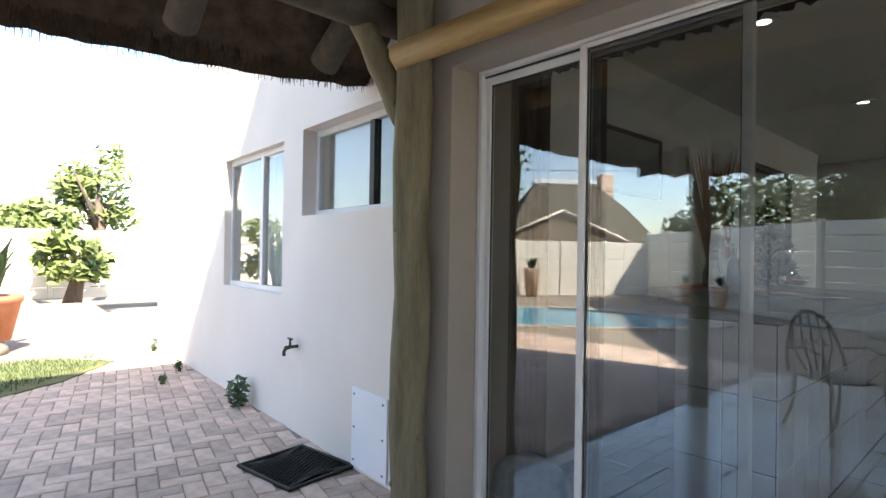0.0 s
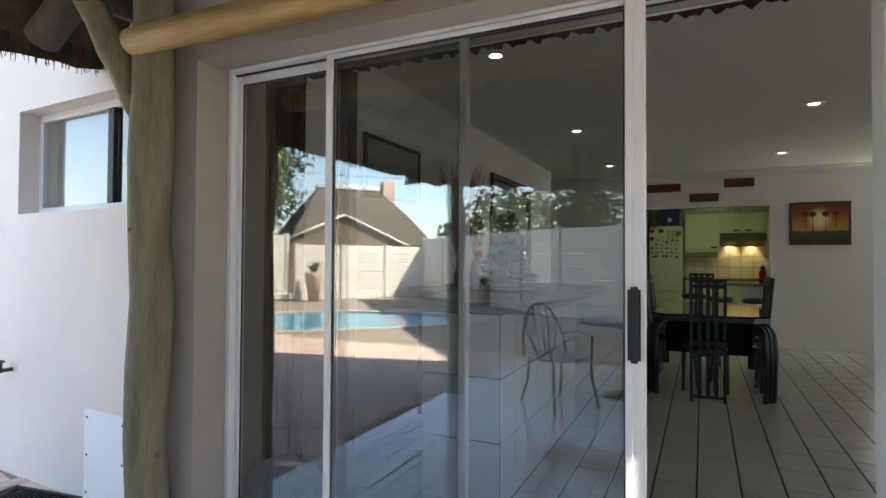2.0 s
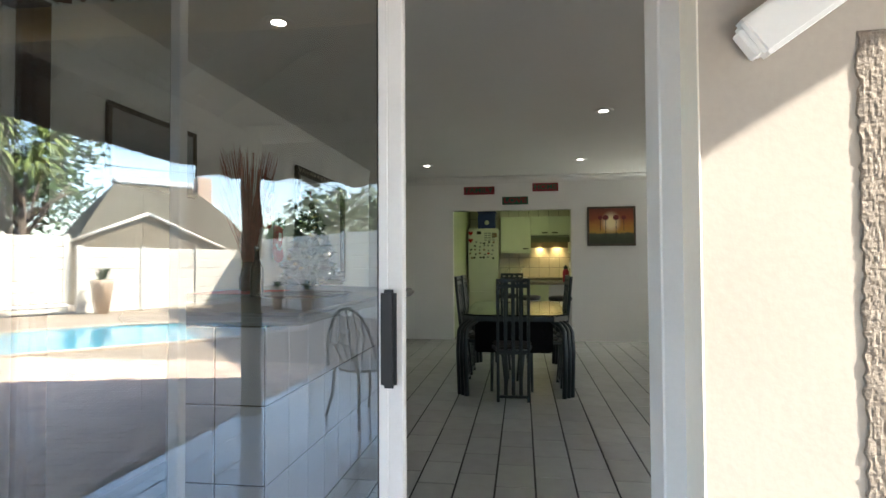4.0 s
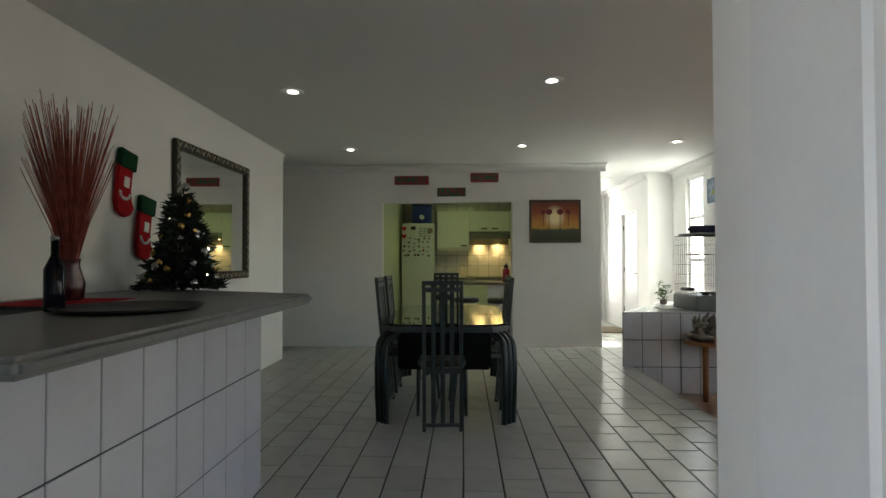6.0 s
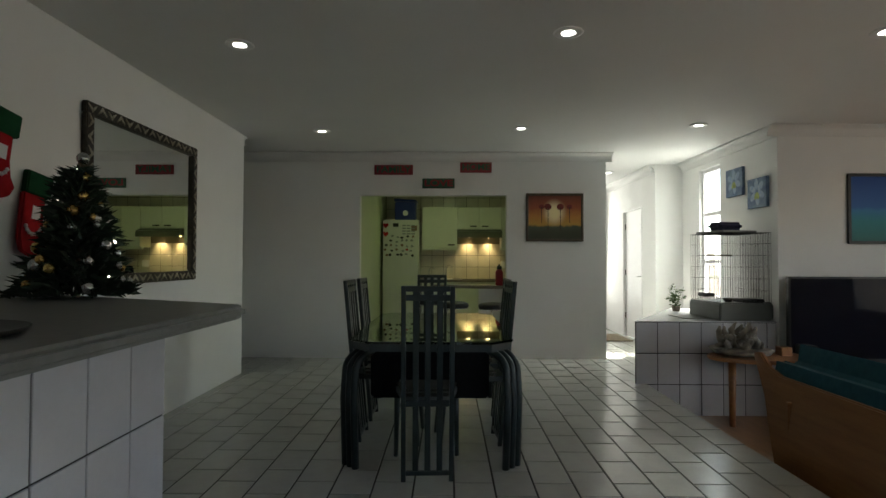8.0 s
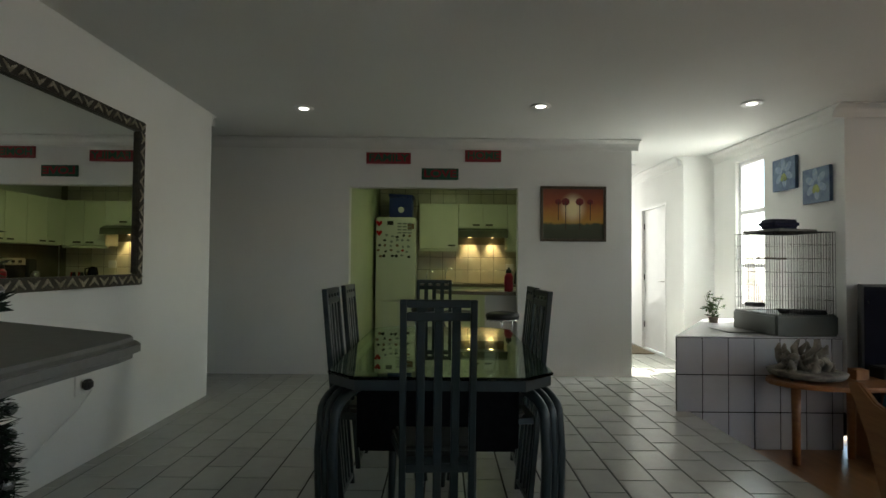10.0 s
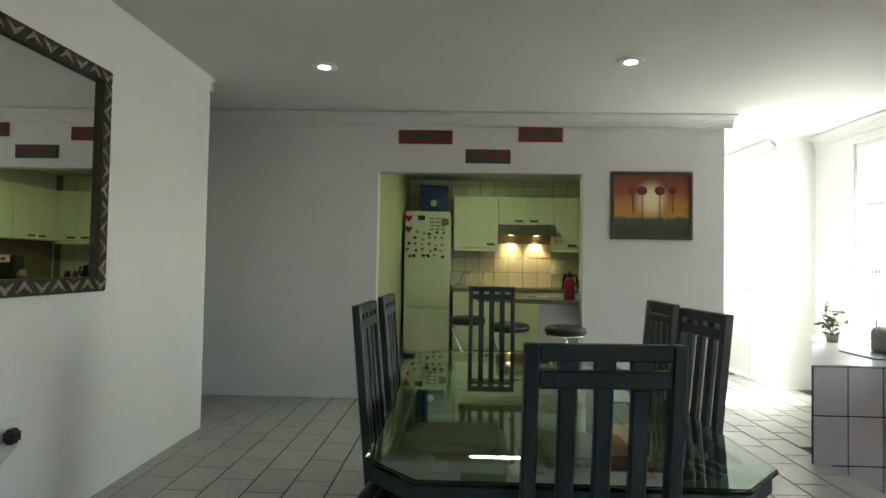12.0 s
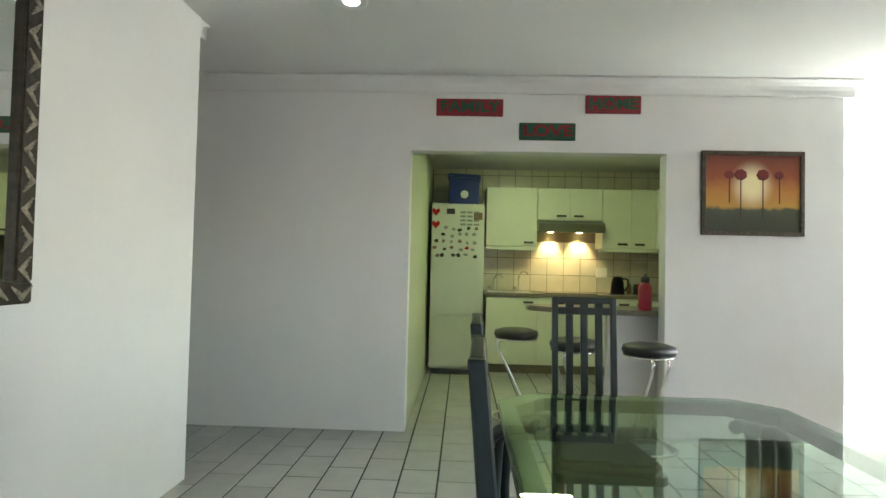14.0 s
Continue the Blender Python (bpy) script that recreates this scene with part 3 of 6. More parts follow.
def banded(name, stops, axis=2, lo=0.0, hi=1.0, noise_amt=0.06, rough=0.6):
    """A painted surface whose colours change along one axis."""
    m = bpy.data.materials.new(name)
    m.use_nodes = True
    t = m.node_tree
    b = t.nodes["Principled BSDF"]
    b.inputs["Roughness"].default_value = rough
    co, sep, nz = t.nodes.new("ShaderNodeTexCoord"), t.nodes.new("ShaderNodeSeparateXYZ"), t.nodes.new("ShaderNodeTexNoise")
    t.links.new(co.outputs["Object"], sep.inputs[0])
    t.links.new(co.outputs["Object"], nz.inputs["Vector"])
    nz.inputs["Scale"].default_value, nz.inputs["Detail"].default_value = 14, 5
    mr, ad, rp = t.nodes.new("ShaderNodeMapRange"), t.nodes.new("ShaderNodeMath"), t.nodes.new("ShaderNodeValToRGB")
    mr.inputs[1].default_value, mr.inputs[2].default_value = lo, hi
    ad.operation = "MULTIPLY_ADD"
    ad.inputs[1].default_value = noise_amt
    t.links.new(sep.outputs[axis], mr.inputs[0])
    t.links.new(nz.outputs[0], ad.inputs[0])
    t.links.new(mr.outputs[0], ad.inputs[2])
    t.links.new(ad.outputs[0], rp.inputs[0])
    e = rp.color_ramp.elements
    while len(e) < len(stops):
        e.new(0.5)
    for el, (p, c) in zip(e, stops):
        el.position, el.color = p, (*c, 1)
    t.links.new(rp.outputs[0], b.inputs["Base Color"])
    return m


M_PRINT = banded("faded_landscape_print", [(0.0, (0.16, 0.15, 0.13)), (0.3, (0.25, 0.24, 0.2)), (0.36, (0.2, 0.24, 0.25)), (0.8, (0.35, 0.34, 0.32)), (1.0, (0.4, 0.38, 0.35))], 2, 1.6, 2.3)
framed("framed_print", "pale print in a dark frame on the wall", 2.31, 3.7, 1.66, 4.5, 2.1, M_FRAME, M_PRINT)

# sunset painting on the back wall
M_SUNSET = banded("sunset_painting", [(0.0, (0.03, 0.035, 0.02)), (0.24, (0.05, 0.06, 0.03)), (0.36, (0.07, 0.09, 0.05)), (0.4, (0.55, 0.30, 0.05)), (0.58, (0.52, 0.22, 0.04)), (0.75, (0.32, 0.08, 0.025)), (1.0, (0.17, 0.04, 0.02))], 2, 1.47, 2.07, 0.1)
pt = framed("sunset_painting", "sunset painting of red trees in dark frame", 9.77, -1.615, 1.47, -0.895, 2.075, M_FRAME, M_SUNSET, on_y=False)
# the painted sun: a soft pale disc mixed into the sky colours
_t = M_SUNSET.node_tree
_co, _mp, _ln, _mr, _mx = (_t.nodes.new(n) for n in ("ShaderNodeTexCoord", "ShaderNodeMapping", "ShaderNodeVectorMath", "ShaderNodeMapRange", "ShaderNodeMix"))
_mp.inputs["Location"].default_value = (0.0, 1.25 / 0.15, -1.83 / 0.17)
_mp.inputs["Scale"].default_value = (0.0, 1 / 0.15, 1 / 0.17)
_ln.operation = "LENGTH"
_mr.interpolation_type = "SMOOTHSTEP"
_mr.inputs[1].default_value, _mr.inputs[2].default_value, _mr.inputs[3].default_value, _mr.inputs[4].default_value = 0.25, 1.15, 1.0, 0.0
_mx.data_type = "RGBA"
_mx.inputs["B"].default_value = (0.95, 0.84, 0.50, 1)
_bs = _t.nodes["Principled BSDF"]
_src = _bs.inputs["Base Color"].links[0].from_socket
_t.links.new(_co.outputs["Object"], _mp.inputs["Vector"])
_t.links.new(_mp.outputs[0], _ln.inputs[0])
_t.links.new(_ln.outputs["Value"], _mr.inputs[0])
_t.links.new(_mr.outputs[0], _mx.inputs["Factor"])
_t.links.new(_src, _mx.inputs["A"])
_t.links.new(_mx.outputs["Result"], _bs.inputs["Base Color"])
bm, bt = bmesh.new(), bmesh.new()
for y, s in ((-1.09, 0.8), (-1.17, 1.05), (-1.325, 1.05), (-1.44, 0.8)):
    for j in range(7):
        a = 2 * math.pi * j / 7
        ball(bm, (9.752, y + 0.022 * s * math.cos(a), 1.905 + 0.018 * s * math.sin(a)), 0.022 * s, 8)
    bx(bt, 9.7495, y - 0.004, 1.60 if s > 1 else 1.7, 9.7505, y + 0.004, 1.9)
turned(bm, Matrix.Translation((9.752, 0, 0)) @ Matrix.Diagonal((0.06, 1, 1, 1)) @ Matrix.Translation((-9.752, 0, 0)))
part("painted_tree_crown", bm, material("painted_dark_red", (0.20, 0.02, 0.015), 0.6, bump=0.1), pt, "dark red painted tree crowns")
part("painted_trunk", bt, material("painted_brown", (0.06, 0.03, 0.015), 0.6, bump=0.1), pt, "thin brown painted trunks")

# wooden word signs
M_SIGNRED, M_SIGNGREEN = material("sign_red_paint", (0.27, 0.02, 0.025), 0.6, vary=0.15, scale=25, bump=0.2), material("sign_green_paint", (0.02, 0.10, 0.05), 0.6, vary=0.15, scale=25, bump=0.2)


def word_sign(word, y0, y1, z0, z1, board, border, ink):
    t = thing("word_sign", f"small painted wooden wall sign reading {word}", "sign", "word signs")
    part("board", box(9.752, y0, z0, 9.768, y1, z1, 0.003), border, t)
    part("panel", box(9.748, y0 + 0.012, z0 + 0.012, 9.751, y1 - 0.012, z1 - 0.012), board, t)
    cu = bpy.data.curves.new("letters", "FONT")
    cu.body, cu.size, cu.align_x, cu.align_y, cu.extrude, cu.offset = word, 0.135, "CENTER", "CENTER", 0.001, 0.004
    tmp = new("letters", cu)
    bpy.context.view_layer.update()
    me = bpy.data.meshes.new_from_object(tmp.evaluated_get(bpy.context.evaluated_depsgraph_get()))
    bpy.data.objects.remove(tmp)
    me.materials.append(ink)
    o = new("letters", me)
    o.parent = t
    wide = max(v.co.x for v in me.vertices) - min(v.co.x for v in me.vertices)
    o.matrix_basis = Matrix.Translation((9.7455, (y0 + y1) / 2, (z0 + z1) / 2)) @ Matrix(((0, 0, -1, 0), (-1, 0, 0, 0), (0, 1, 0, 0), (0, 0, 0, 1))) @ Matrix.Diagonal(((y1 - y0 - 0.05) / wide, 0.82, 1, 1))
    tagged(o, f"painted letters {word}")


word_sign("FAMILY", 0.53, 1.018, 2.305, 2.43, M_SIGNRED, M_SIGNRED, M_SIGNGREEN)
word_sign("LOVE", 0.005, 0.41, 2.135, 2.26, M_SIGNGREEN, M_SIGNGREEN, M_SIGNRED)
word_sign("HOME", -0.462, -0.065, 2.335, 2.465, M_SIGNRED, M_SIGNRED, M_SIGNGREEN)

# wall socket with plug and flex
sk = thing("wall_socket", "white wall socket with black plug and flex", "socket")
part("plate", box(6.98, 2.298, 0.42, 7.12, 2.309, 0.54, 0.004), M_WHITE, sk)
part("plug", box(7.02, 2.25, 0.45, 7.08, 2.297, 0.51, 0.012, 2), M_PLASTIC, sk, "black plug")
part("flex", tube(bmesh.new(), [(7.05, 2.25, 0.45), (6.95, 2.26, 0.36), (6.6, 2.29, 0.18), (6.2, 2.295, 0.05), (5.6, 2.295, 0.012)], 0.006, 6), M_WHITE, sk, "white cable")

# ---------------------------------------------------------------- things on the bar
tree = thing("christmas_tree", "small decorated artificial Christmas tree on the bar", "Christmas tree", m=pose(5.55, 1.9, 1.03))
part("trunk", tube(bmesh.new(), [(0, 0, 0), (0, 0, 0.66)], [0.015, 0.006], 6), M_BARK, tree)
bm = bmesh.new()
rng = random.Random(4)
for i in range(2200):
    h = rng.random() ** 1.3
    a = rng.random() * 6.283
    tier = 0.78 + 0.30 * ((1 - h) * 5.0 % 1.0) + 0.14 * math.sin(3 * a + 9 * h)
    r = (0.205 * (1 - h) ** 0.8 + 0.02) * tier
    rr = r * (0.35 + 0.65 * rng.random() ** 0.7)
    p = Vector((rr * math.cos(a), rr * math.sin(a), 0.03 + 0.60 * h - 0.06 * rr))
    d = Vector((math.cos(a + rng.uniform(-0.7, 0.7)), math.sin(a + rng.uniform(-0.7, 0.7)), rng.uniform(-0.4, 0.6))).normalized()
    s = d.orthogonal().normalized() * 0.013
    u = d.cross(s)
    e = p + d * rng.uniform(0.04, 0.09)
    v = [bm.verts.new(p + s), bm.verts.new(p - s * 0.5 + u), bm.verts.new(p - s * 0.5 - u), bm.verts.new(e)]
    for q in ((0, 1, 3), (1, 2, 3), (2, 0, 3)):
        bm.faces.new([v[k] for k in q])
part("foliage", bm, M_FIR, tree, "dark green bristly branches")
for i in range(56):
    h = rng.random() ** 1.2 * 0.95
    a, r = rng.uniform(0, 6.283), 0.205 * (1 - h) + 0.025
    part("bauble", ball(bmesh.new(), (r * math.cos(a), r * math.sin(a), 0.05 + 0.58 * h), rng.uniform(0.014, 0.032), 12), rng.choice((M_GOLD, M_SILVER, M_SILVER, M_GOLD)), tree, "shiny round bauble")
part("top_bauble", ball(bmesh.new(), (0.01, -0.01, 0.685), 0.03, 14), M_SILVER, tree, "patterned silver ball on top")
M_FAIRY_W, M_FAIRY_R = glowing("fairy_white", (1, 0.9, 0.7), 2.2), glowing("fairy_red", (1, 0.06, 0.03), 2.2)
for i in range(24):
    h = rng.random()
    a, r = rng.uniform(0, 6.283), 0.215 * (1 - h) + 0.03
    part("fairy_light", ball(bmesh.new(), (r * math.cos(a), r * math.sin(a), 0.05 + 0.58 * h), 0.0045, 5), M_FAIRY_R if i % 4 == 0 else M_FAIRY_W, tree)
vase = thing("reed_vase", "red vase of tall dyed red reeds on the bar", "vase", m=pose(4.58, 1.95, 1.034))
part("vase", lathe(bmesh.new(), [(0.045, 0), (0.06, 0.01), (0.065, 0.08), (0.04, 0.17), (0.045, 0.2)], n=20), material("dark_red_glaze", (0.07, 0.02, 0.018), 0.25, bump=0.05), vase)
bm = bmesh.new()
for i in range(260):
    a, r = rng.uniform(0, 6.283), rng.random() ** 0.6
    x1, y1, h = 0.20 * r * math.cos(a), 0.20 * r * math.sin(a), rng.uniform(0.6, 0.98)
    tube(bm, [(0.02 * math.cos(a), 0.02 * math.sin(a), 0.15), (x1 * 0.4, y1 * 0.4, h * 0.55), (x1, y1, h)], [0.003, 0.0025, 0.0012], 4)
part("reeds", bm, M_REED, vase, "tall dyed red dry reeds")
tagged(mesh("table_runner", box(4.25, 1.72, 1.0305, 4.74, 2.16, 1.034, 0.001), M_RED), "small red cloth runner under the vase", "cloth")
tray = tagged(mesh("tray", lathe(bmesh.new(), [(0.0, 0.0), (0.24, 0.0), (0.27, 0.018), (0.265, 0.018), (0.23, 0.006), (0.001, 0.006)], (4.1, 1.35, 1.031), 30), M_DARKMETAL), "dark round shallow tray on the bar", "tray")
for x, y, h in ((4.05, 1.62, 0.27),):
    b = thing("bottle", "dark glass bottle standing on the bar", "bottle", "bar bottles", pose(x, y, 1.03))
    part("body", lathe(bmesh.new(), [(0.034, 0), (0.037, 0.01), (0.037, h * 0.6), (0.014, h * 0.8), (0.014, h)], n=16), M_SCREEN, b)
    part("cap", lathe(bmesh.new(), [(0.016, h), (0.016, h + 0.02), (0.01, h + 0.022)], n=12), M_SILVER, b)
gl = thing("tinsel_tree", "small glittery tinsel tree standing on the floor", "Christmas tree", m=pose(6.22, 2.16, 0))
bm = bmesh.new()
for i in range(500):
    z = rng.uniform(0.02, 0.62)
    a = rng.uniform(0, 6.283)
    p = Vector((0.02 + 0.05 * math.sin(z * 9), 0.03 * math.cos(z * 7), z))
    d = Vector((math.cos(a), math.sin(a), rng.uniform(-0.5, 0.5))).normalized()
    tube(bm, [p, p + d * rng.uniform(0.05, 0.11)], [0.007, 0.001], 4)
part("tinsel", bm, M_FIR, gl, "dark tinsel strand")
for z in (0.08, 0.2, 0.3, 0.42, 0.54):
    part("bauble", ball(bmesh.new(), (0.06, -0.03, z), 0.032, 10), M_GOLD if z < 0.1 else M_SILVER, gl, "shiny bauble")

# ---------------------------------------------------------------- curtain and valance inside the door
cu = thing("curtain", "brown striped curtain gathered beside the glass door", "curtain")
for x0, y0, y1, seed in ((2.68, 1.97, 2.29, 1), (2.68, 1.67, 1.77, 2)):
    bm = bmesh.new()
    n = 40 if seed == 1 else 12
    rows = []
    for z in (0.03, 0.5, 1.0, 1.5, 2.1):
        rows.append([bm.verts.new((x0 + 0.035 * math.sin(k * 1.25 + seed) * (0.7 + 0.3 * math.sin(k * 0.37)), y0 + (y1 - y0) * k / n, z)) for k in range(n + 1)])
    for a, b in zip(rows, rows[1:]):
        for k in range(n):
            bm.faces.new((a[k], a[k + 1], b[k + 1], b[k])).smooth = True
    part("drop", bm, M_BROWNTEXT, cu)
pouf = thing("pouf", "pale blue crumpled fabric pouf beside the curtain", "pouf", m=pose(2.575, 1.95, 0.0))
bm = ball(bmesh.new(), (0, 0, 0), 0.24, 26, 0.75)
for q in bm.verts:
    q.co *= 1 + 0.05 * noise.noise(q.co * 9) + 0.03 * noise.noise(q.co * 24)
    q.co.x *= 0.5
    q.co.z = max(q.co.z, -0.15) + 0.15
part("cushion", bm, material("pale_blue_shiny_fabric", (0.45, 0.55, 0.60), 0.35, vary=0.2, scale=25, fine=120, bump=0.5), pouf)
part("piping", tube(bmesh.new(), [(0.118 * math.cos(a), 0.235 * math.sin(a), 0.13) for a in (2 * math.pi * k / 30 for k in range(31))], 0.006, 6), M_WHITE, pouf, "pale piped seam")
va = thing("valance", "frilled red floral valance above the door", "valance")
bm = bmesh.new()
n = 150
rows = [[bm.verts.new((2.70 + 0.02 * math.sin(k * 1.9), -0.15 + 2.4 * k / n, z if j else z - 0.02 * abs(math.sin(k * 0.55)))) for k in range(n + 1)] for j, z in ((0, 2.115), (1, 2.15), (1, 2.24))]
for a, b in zip(rows, rows[1:]):
    for k in range(n):
        bm.faces.new((a[k], a[k + 1], b[k + 1], b[k])).smooth = True
part("frill", bm, material("red_floral_cotton", (0.10, 0.025, 0.025), 0.95, vary=0.4, scale=18, fine=60, bump=0.2, second=(0.03, 0.035, 0.03)), va)

# ---------------------------------------------------------------- kitchen
kt = tile_mesh(0.199, 0.199, 0.006, M_KTILE)
kb = bpy.data.objects["wall_kitchen_back"]
for i in range(14):
    for k in range(8):
        z = 0.914 + 0.205 * k
        y = 1.09 - 0.205 * i
        if z < 2.35 and not (1.5 < z < 1.9 and (y < 0.4)):
            piece("tile", kt, kb, Matrix.Translation((12.64, y, z + 0.1)) @ Matrix(((0, 0, -1, 0), (0, 1, 0, 0), (1, 0, 0, 0), (0, 0, 0, 1))))


M_HANDLE = material("dark_bronze_handle", (0.09, 0.085, 0.06), 0.4, 0.7, vary=0.1, bump=0.03)


def unit(name, label, x, y0, y1, z0, z1, doors, handle="low"):
    t = thing(name, label, "cabinet", "kitchen cabinets")
    part("body", box(x, y0 + 0.002, z0, 12.63, y1 - 0.002, z1, 0.002), M_CAB, t)
    w = (y1 - y0) / doors
    for i in range(doors):
        d = part("door", box(x - 0.02, y0 + w * i + 0.003, z0 + 0.004, x - 0.001, y0 + w * (i + 1) - 0.003, z1 - 0.004, 0.003), M_CAB, t)
        left = doors == 2 and i == 0
        yc = y0 + w * i + (w - 0.10 if left else 0.10)
        zc = z0 + 0.05 if handle == "low" else z1 - 0.06
        part("handle", bev(bx(bx(bx(bmesh.new(), x - 0.045, yc - 0.055, zc - 0.012, x - 0.036, yc + 0.055, zc + 0.012), x - 0.036, yc - 0.055, zc - 0.012, x - 0.02, yc - 0.045, zc + 0.012), x - 0.036, yc + 0.045, zc - 0.012, x - 0.02, yc + 0.055, zc + 0.012), 0.002), M_HANDLE, d, "bronze bar handle")
    return t


unit("wall_cabinet", "cream laminate wall cabinet beside the fridge", 12.3, -0.07, 0.535, 1.45, 2.15, 1)
unit("wall_cabinet", "short cream wall cabinet above the hood", 12.3, -0.83, -0.07, 1.77, 2.15, 2)
unit("wall_cabinet", "cream laminate wall cabinet with two doors", 12.3, -1.5, -0.83, 1.45, 2.15, 2)
tagged(mesh("pelmet", bx(bx(bmesh.new(), 12.29, -0.06, 1.41, 12.33, 0.53, 1.448), 12.29, -1.5, 1.41, 12.33, -0.8, 1.448), M_CAB), "cream light pelmet below wall cabinets", "pelmet")
unit("base_cabinet", "cream base cabinet below the sink", 12.07, -0.05, 0.53, 0.1, 0.87, 1, "high")
unit("base_cabinet", "cream base cabinet below the hob", 12.07, -0.75, -0.05, 0.1, 0.87, 2, "high")
unit("base_cabinet", "cream base cabinet beside the hob", 12.07, -1.5, -0.75, 0.1, 0.87, 2, "high")
setting("trim_plinth", box(12.1, -1.5, 0.0, 12.14, 0.53, 0.1), M_KTOP, "brown kitchen plinth")
tagged(mesh("worktop", box(12.03, -1.75, 0.872, 12.63, 0.55, 0.91, 0.006, 2), M_KTOP), "brown-grey laminate kitchen worktop", "worktop")
tagged(mesh("sink", bev(bx(bmesh.new(), 12.12, 0.0, 0.91, 12.5, 0.5, 0.918), 0.004), M_WHITE), "white enamel sink and drainer on worktop", "sink")
hb = thing("hob", "black glass hob set on the worktop", "hob")
part("plate", box(12.12, -0.75, 0.91, 12.55, -0.15, 0.917, 0.003), M_SCREEN, hb)
hood = thing("cooker_hood", "green-grey slim cooker hood with two lights", "hood")
bm = bmesh.new()
sec = [(12.14, 1.695), (12.14, 1.72), (12.27, 1.765), (12.6, 1.765), (12.6, 1.65), (12.17, 1.65)]
lo, hi = [bm.verts.new((x, -0.83, z)) for x, z in sec], [bm.verts.new((x, -0.07, z)) for x, z in sec]
bm.faces.new(lo)
bm.faces.new(hi[::-1])
for i in range(6):
    bm.faces.new((lo[i], hi[i], hi[(i + 1) % 6], lo[(i + 1) % 6]))
bmesh.ops.recalc_face_normals(bm, faces=bm.faces)
M_HOOD = material("green_grey_enamel", (0.15, 0.16, 0.12), 0.35, 0.5, vary=0.08, scale=8, bump=0.03)
part("canopy", bm, M_HOOD, hood)
part("visor", box(12.13, -0.83, 1.62, 12.145, -0.07, 1.69, 0.003), M_HOOD, hood, "dark visor strip")
for y in (-0.27, -0.62):
    part("bulb", lathe(bmesh.new(), [(0.03, 1.648), (0.034, 1.640), (0.002, 1.636)], (12.55, y, 0), 16), glowing("warm_bulb", (1, 0.72, 0.3), 2.0), hood, "warm glowing spot")
    lamp("hood_spot", "SPOT", 2.4, look((12.56, y, 1.63), (12.60, y, 1.0)), (1.0, 0.72, 0.32), spot=88, soft=0.02)
fr = thing("fridge", "tall white fridge freezer covered with magnets", "fridge")
part("body", box(11.9, 0.57, 0.06, 12.5, 1.16, 1.9, 0.012, 2), M_FRIDGE, fr)
part("door", box(11.85, 0.572, 0.66, 11.897, 1.158, 1.86, 0.01, 2), M_FRIDGE, fr)
part("freezer_door", box(11.85, 0.572, 0.1, 11.897, 1.158, 0.655, 0.01, 2), M_FRIDGE, fr)
part("vent", box(11.87, 0.6, 0.01, 11.9, 1.13, 0.055), M_PLASTIC, fr, "black base vent")
rng = random.Random(9)
mm = [M_PLASTIC, M_RED, material("magnet_brown", (0.2, 0.12, 0.07), 0.6), material("magnet_grey", (0.25, 0.27, 0.25), 0.6), M_BLUE]
for i in range(30):
    r, cc = divmod(i, 6)
    y, z = 1.10 - 0.085 * cc + rng.uniform(-0.02, 0.02), 1.62 - 0.075 * r + rng.uniform(-0.015, 0.015)
    if i in (0, 6):
        bm = outline_plate(bmesh.new(), [(0, -0.045), (0.045, 0.005), (0.04, 0.035), (0.018, 0.04), (0, 0.02), (-0.018, 0.04), (-0.04, 0.035), (-0.045, 0.005)], -0.004, 0.004)
        turned(bm, Matrix.Translation((11.845, 1.11, 1.80 - 0.14 * (i > 0))) @ rot_z(90))
        part("magnet", bm, M_RED, fr, "red heart magnet")
    else:
        bm = bmesh.new()
        k = rng.randint(5, 8)
        pts = [(rng.uniform(0.55, 1) * 0.032 * math.cos(2 * math.pi * j / k), rng.uniform(0.5, 1) * 0.027 * math.sin(2 * math.pi * j / k)) for j in range(k)]
        outline_plate(bm, pts, -0.004, 0.004)
        turned(bm, Matrix.Translation((11.845, y, z)) @ rot_z(90))
        part("magnet", bm, rng.choice(mm[:1] * 3 + mm[2:4] * 3 + mm), fr)
bm = bmesh.new()
for r in range(4):
    for cc in range(3):
        bx(bm, 11.843, 0.81 - 0.075 * cc - 0.03, 1.79 - 0.045 * r, 11.849, 0.81 - 0.075 * cc + 0.03, 1.79 - 0.045 * r + 0.022)
part("calendar", bm, mm[3], fr, "printed calendar sheet in rows")
part("note", box(11.843, 0.9, 1.78, 11.849, 0.99, 1.84), M_PLASTIC, fr, "dark note")
part("note", box(11.843, 0.595, 1.72, 11.849, 0.69, 1.80), mm[2], fr, "photo note")
cool = thing("cool_box", "blue plastic cool box on the fridge", "cool box")
part("body", box(12.0, 0.63, 1.9, 12.35, 0.98, 2.21, 0.015, 2), M_BLUE, cool)
part("lid", turned(box(-0.19, -0.19, 0, 0.19, 0.19, 0.045, 0.012, 2), pose(12.175, 0.805, 2.21, 3, 0, 0)), M_BLUE, cool, "hinged blue lid")
part("badge", turned(lathe(bmesh.new(), [(0.045, 0), (0.045, 0.006), (0.03, 0.008)], n=18), pose(11.999, 0.8, 2.02, 0, -90, 0)), M_FRIDGE, cool, "round pale badge")
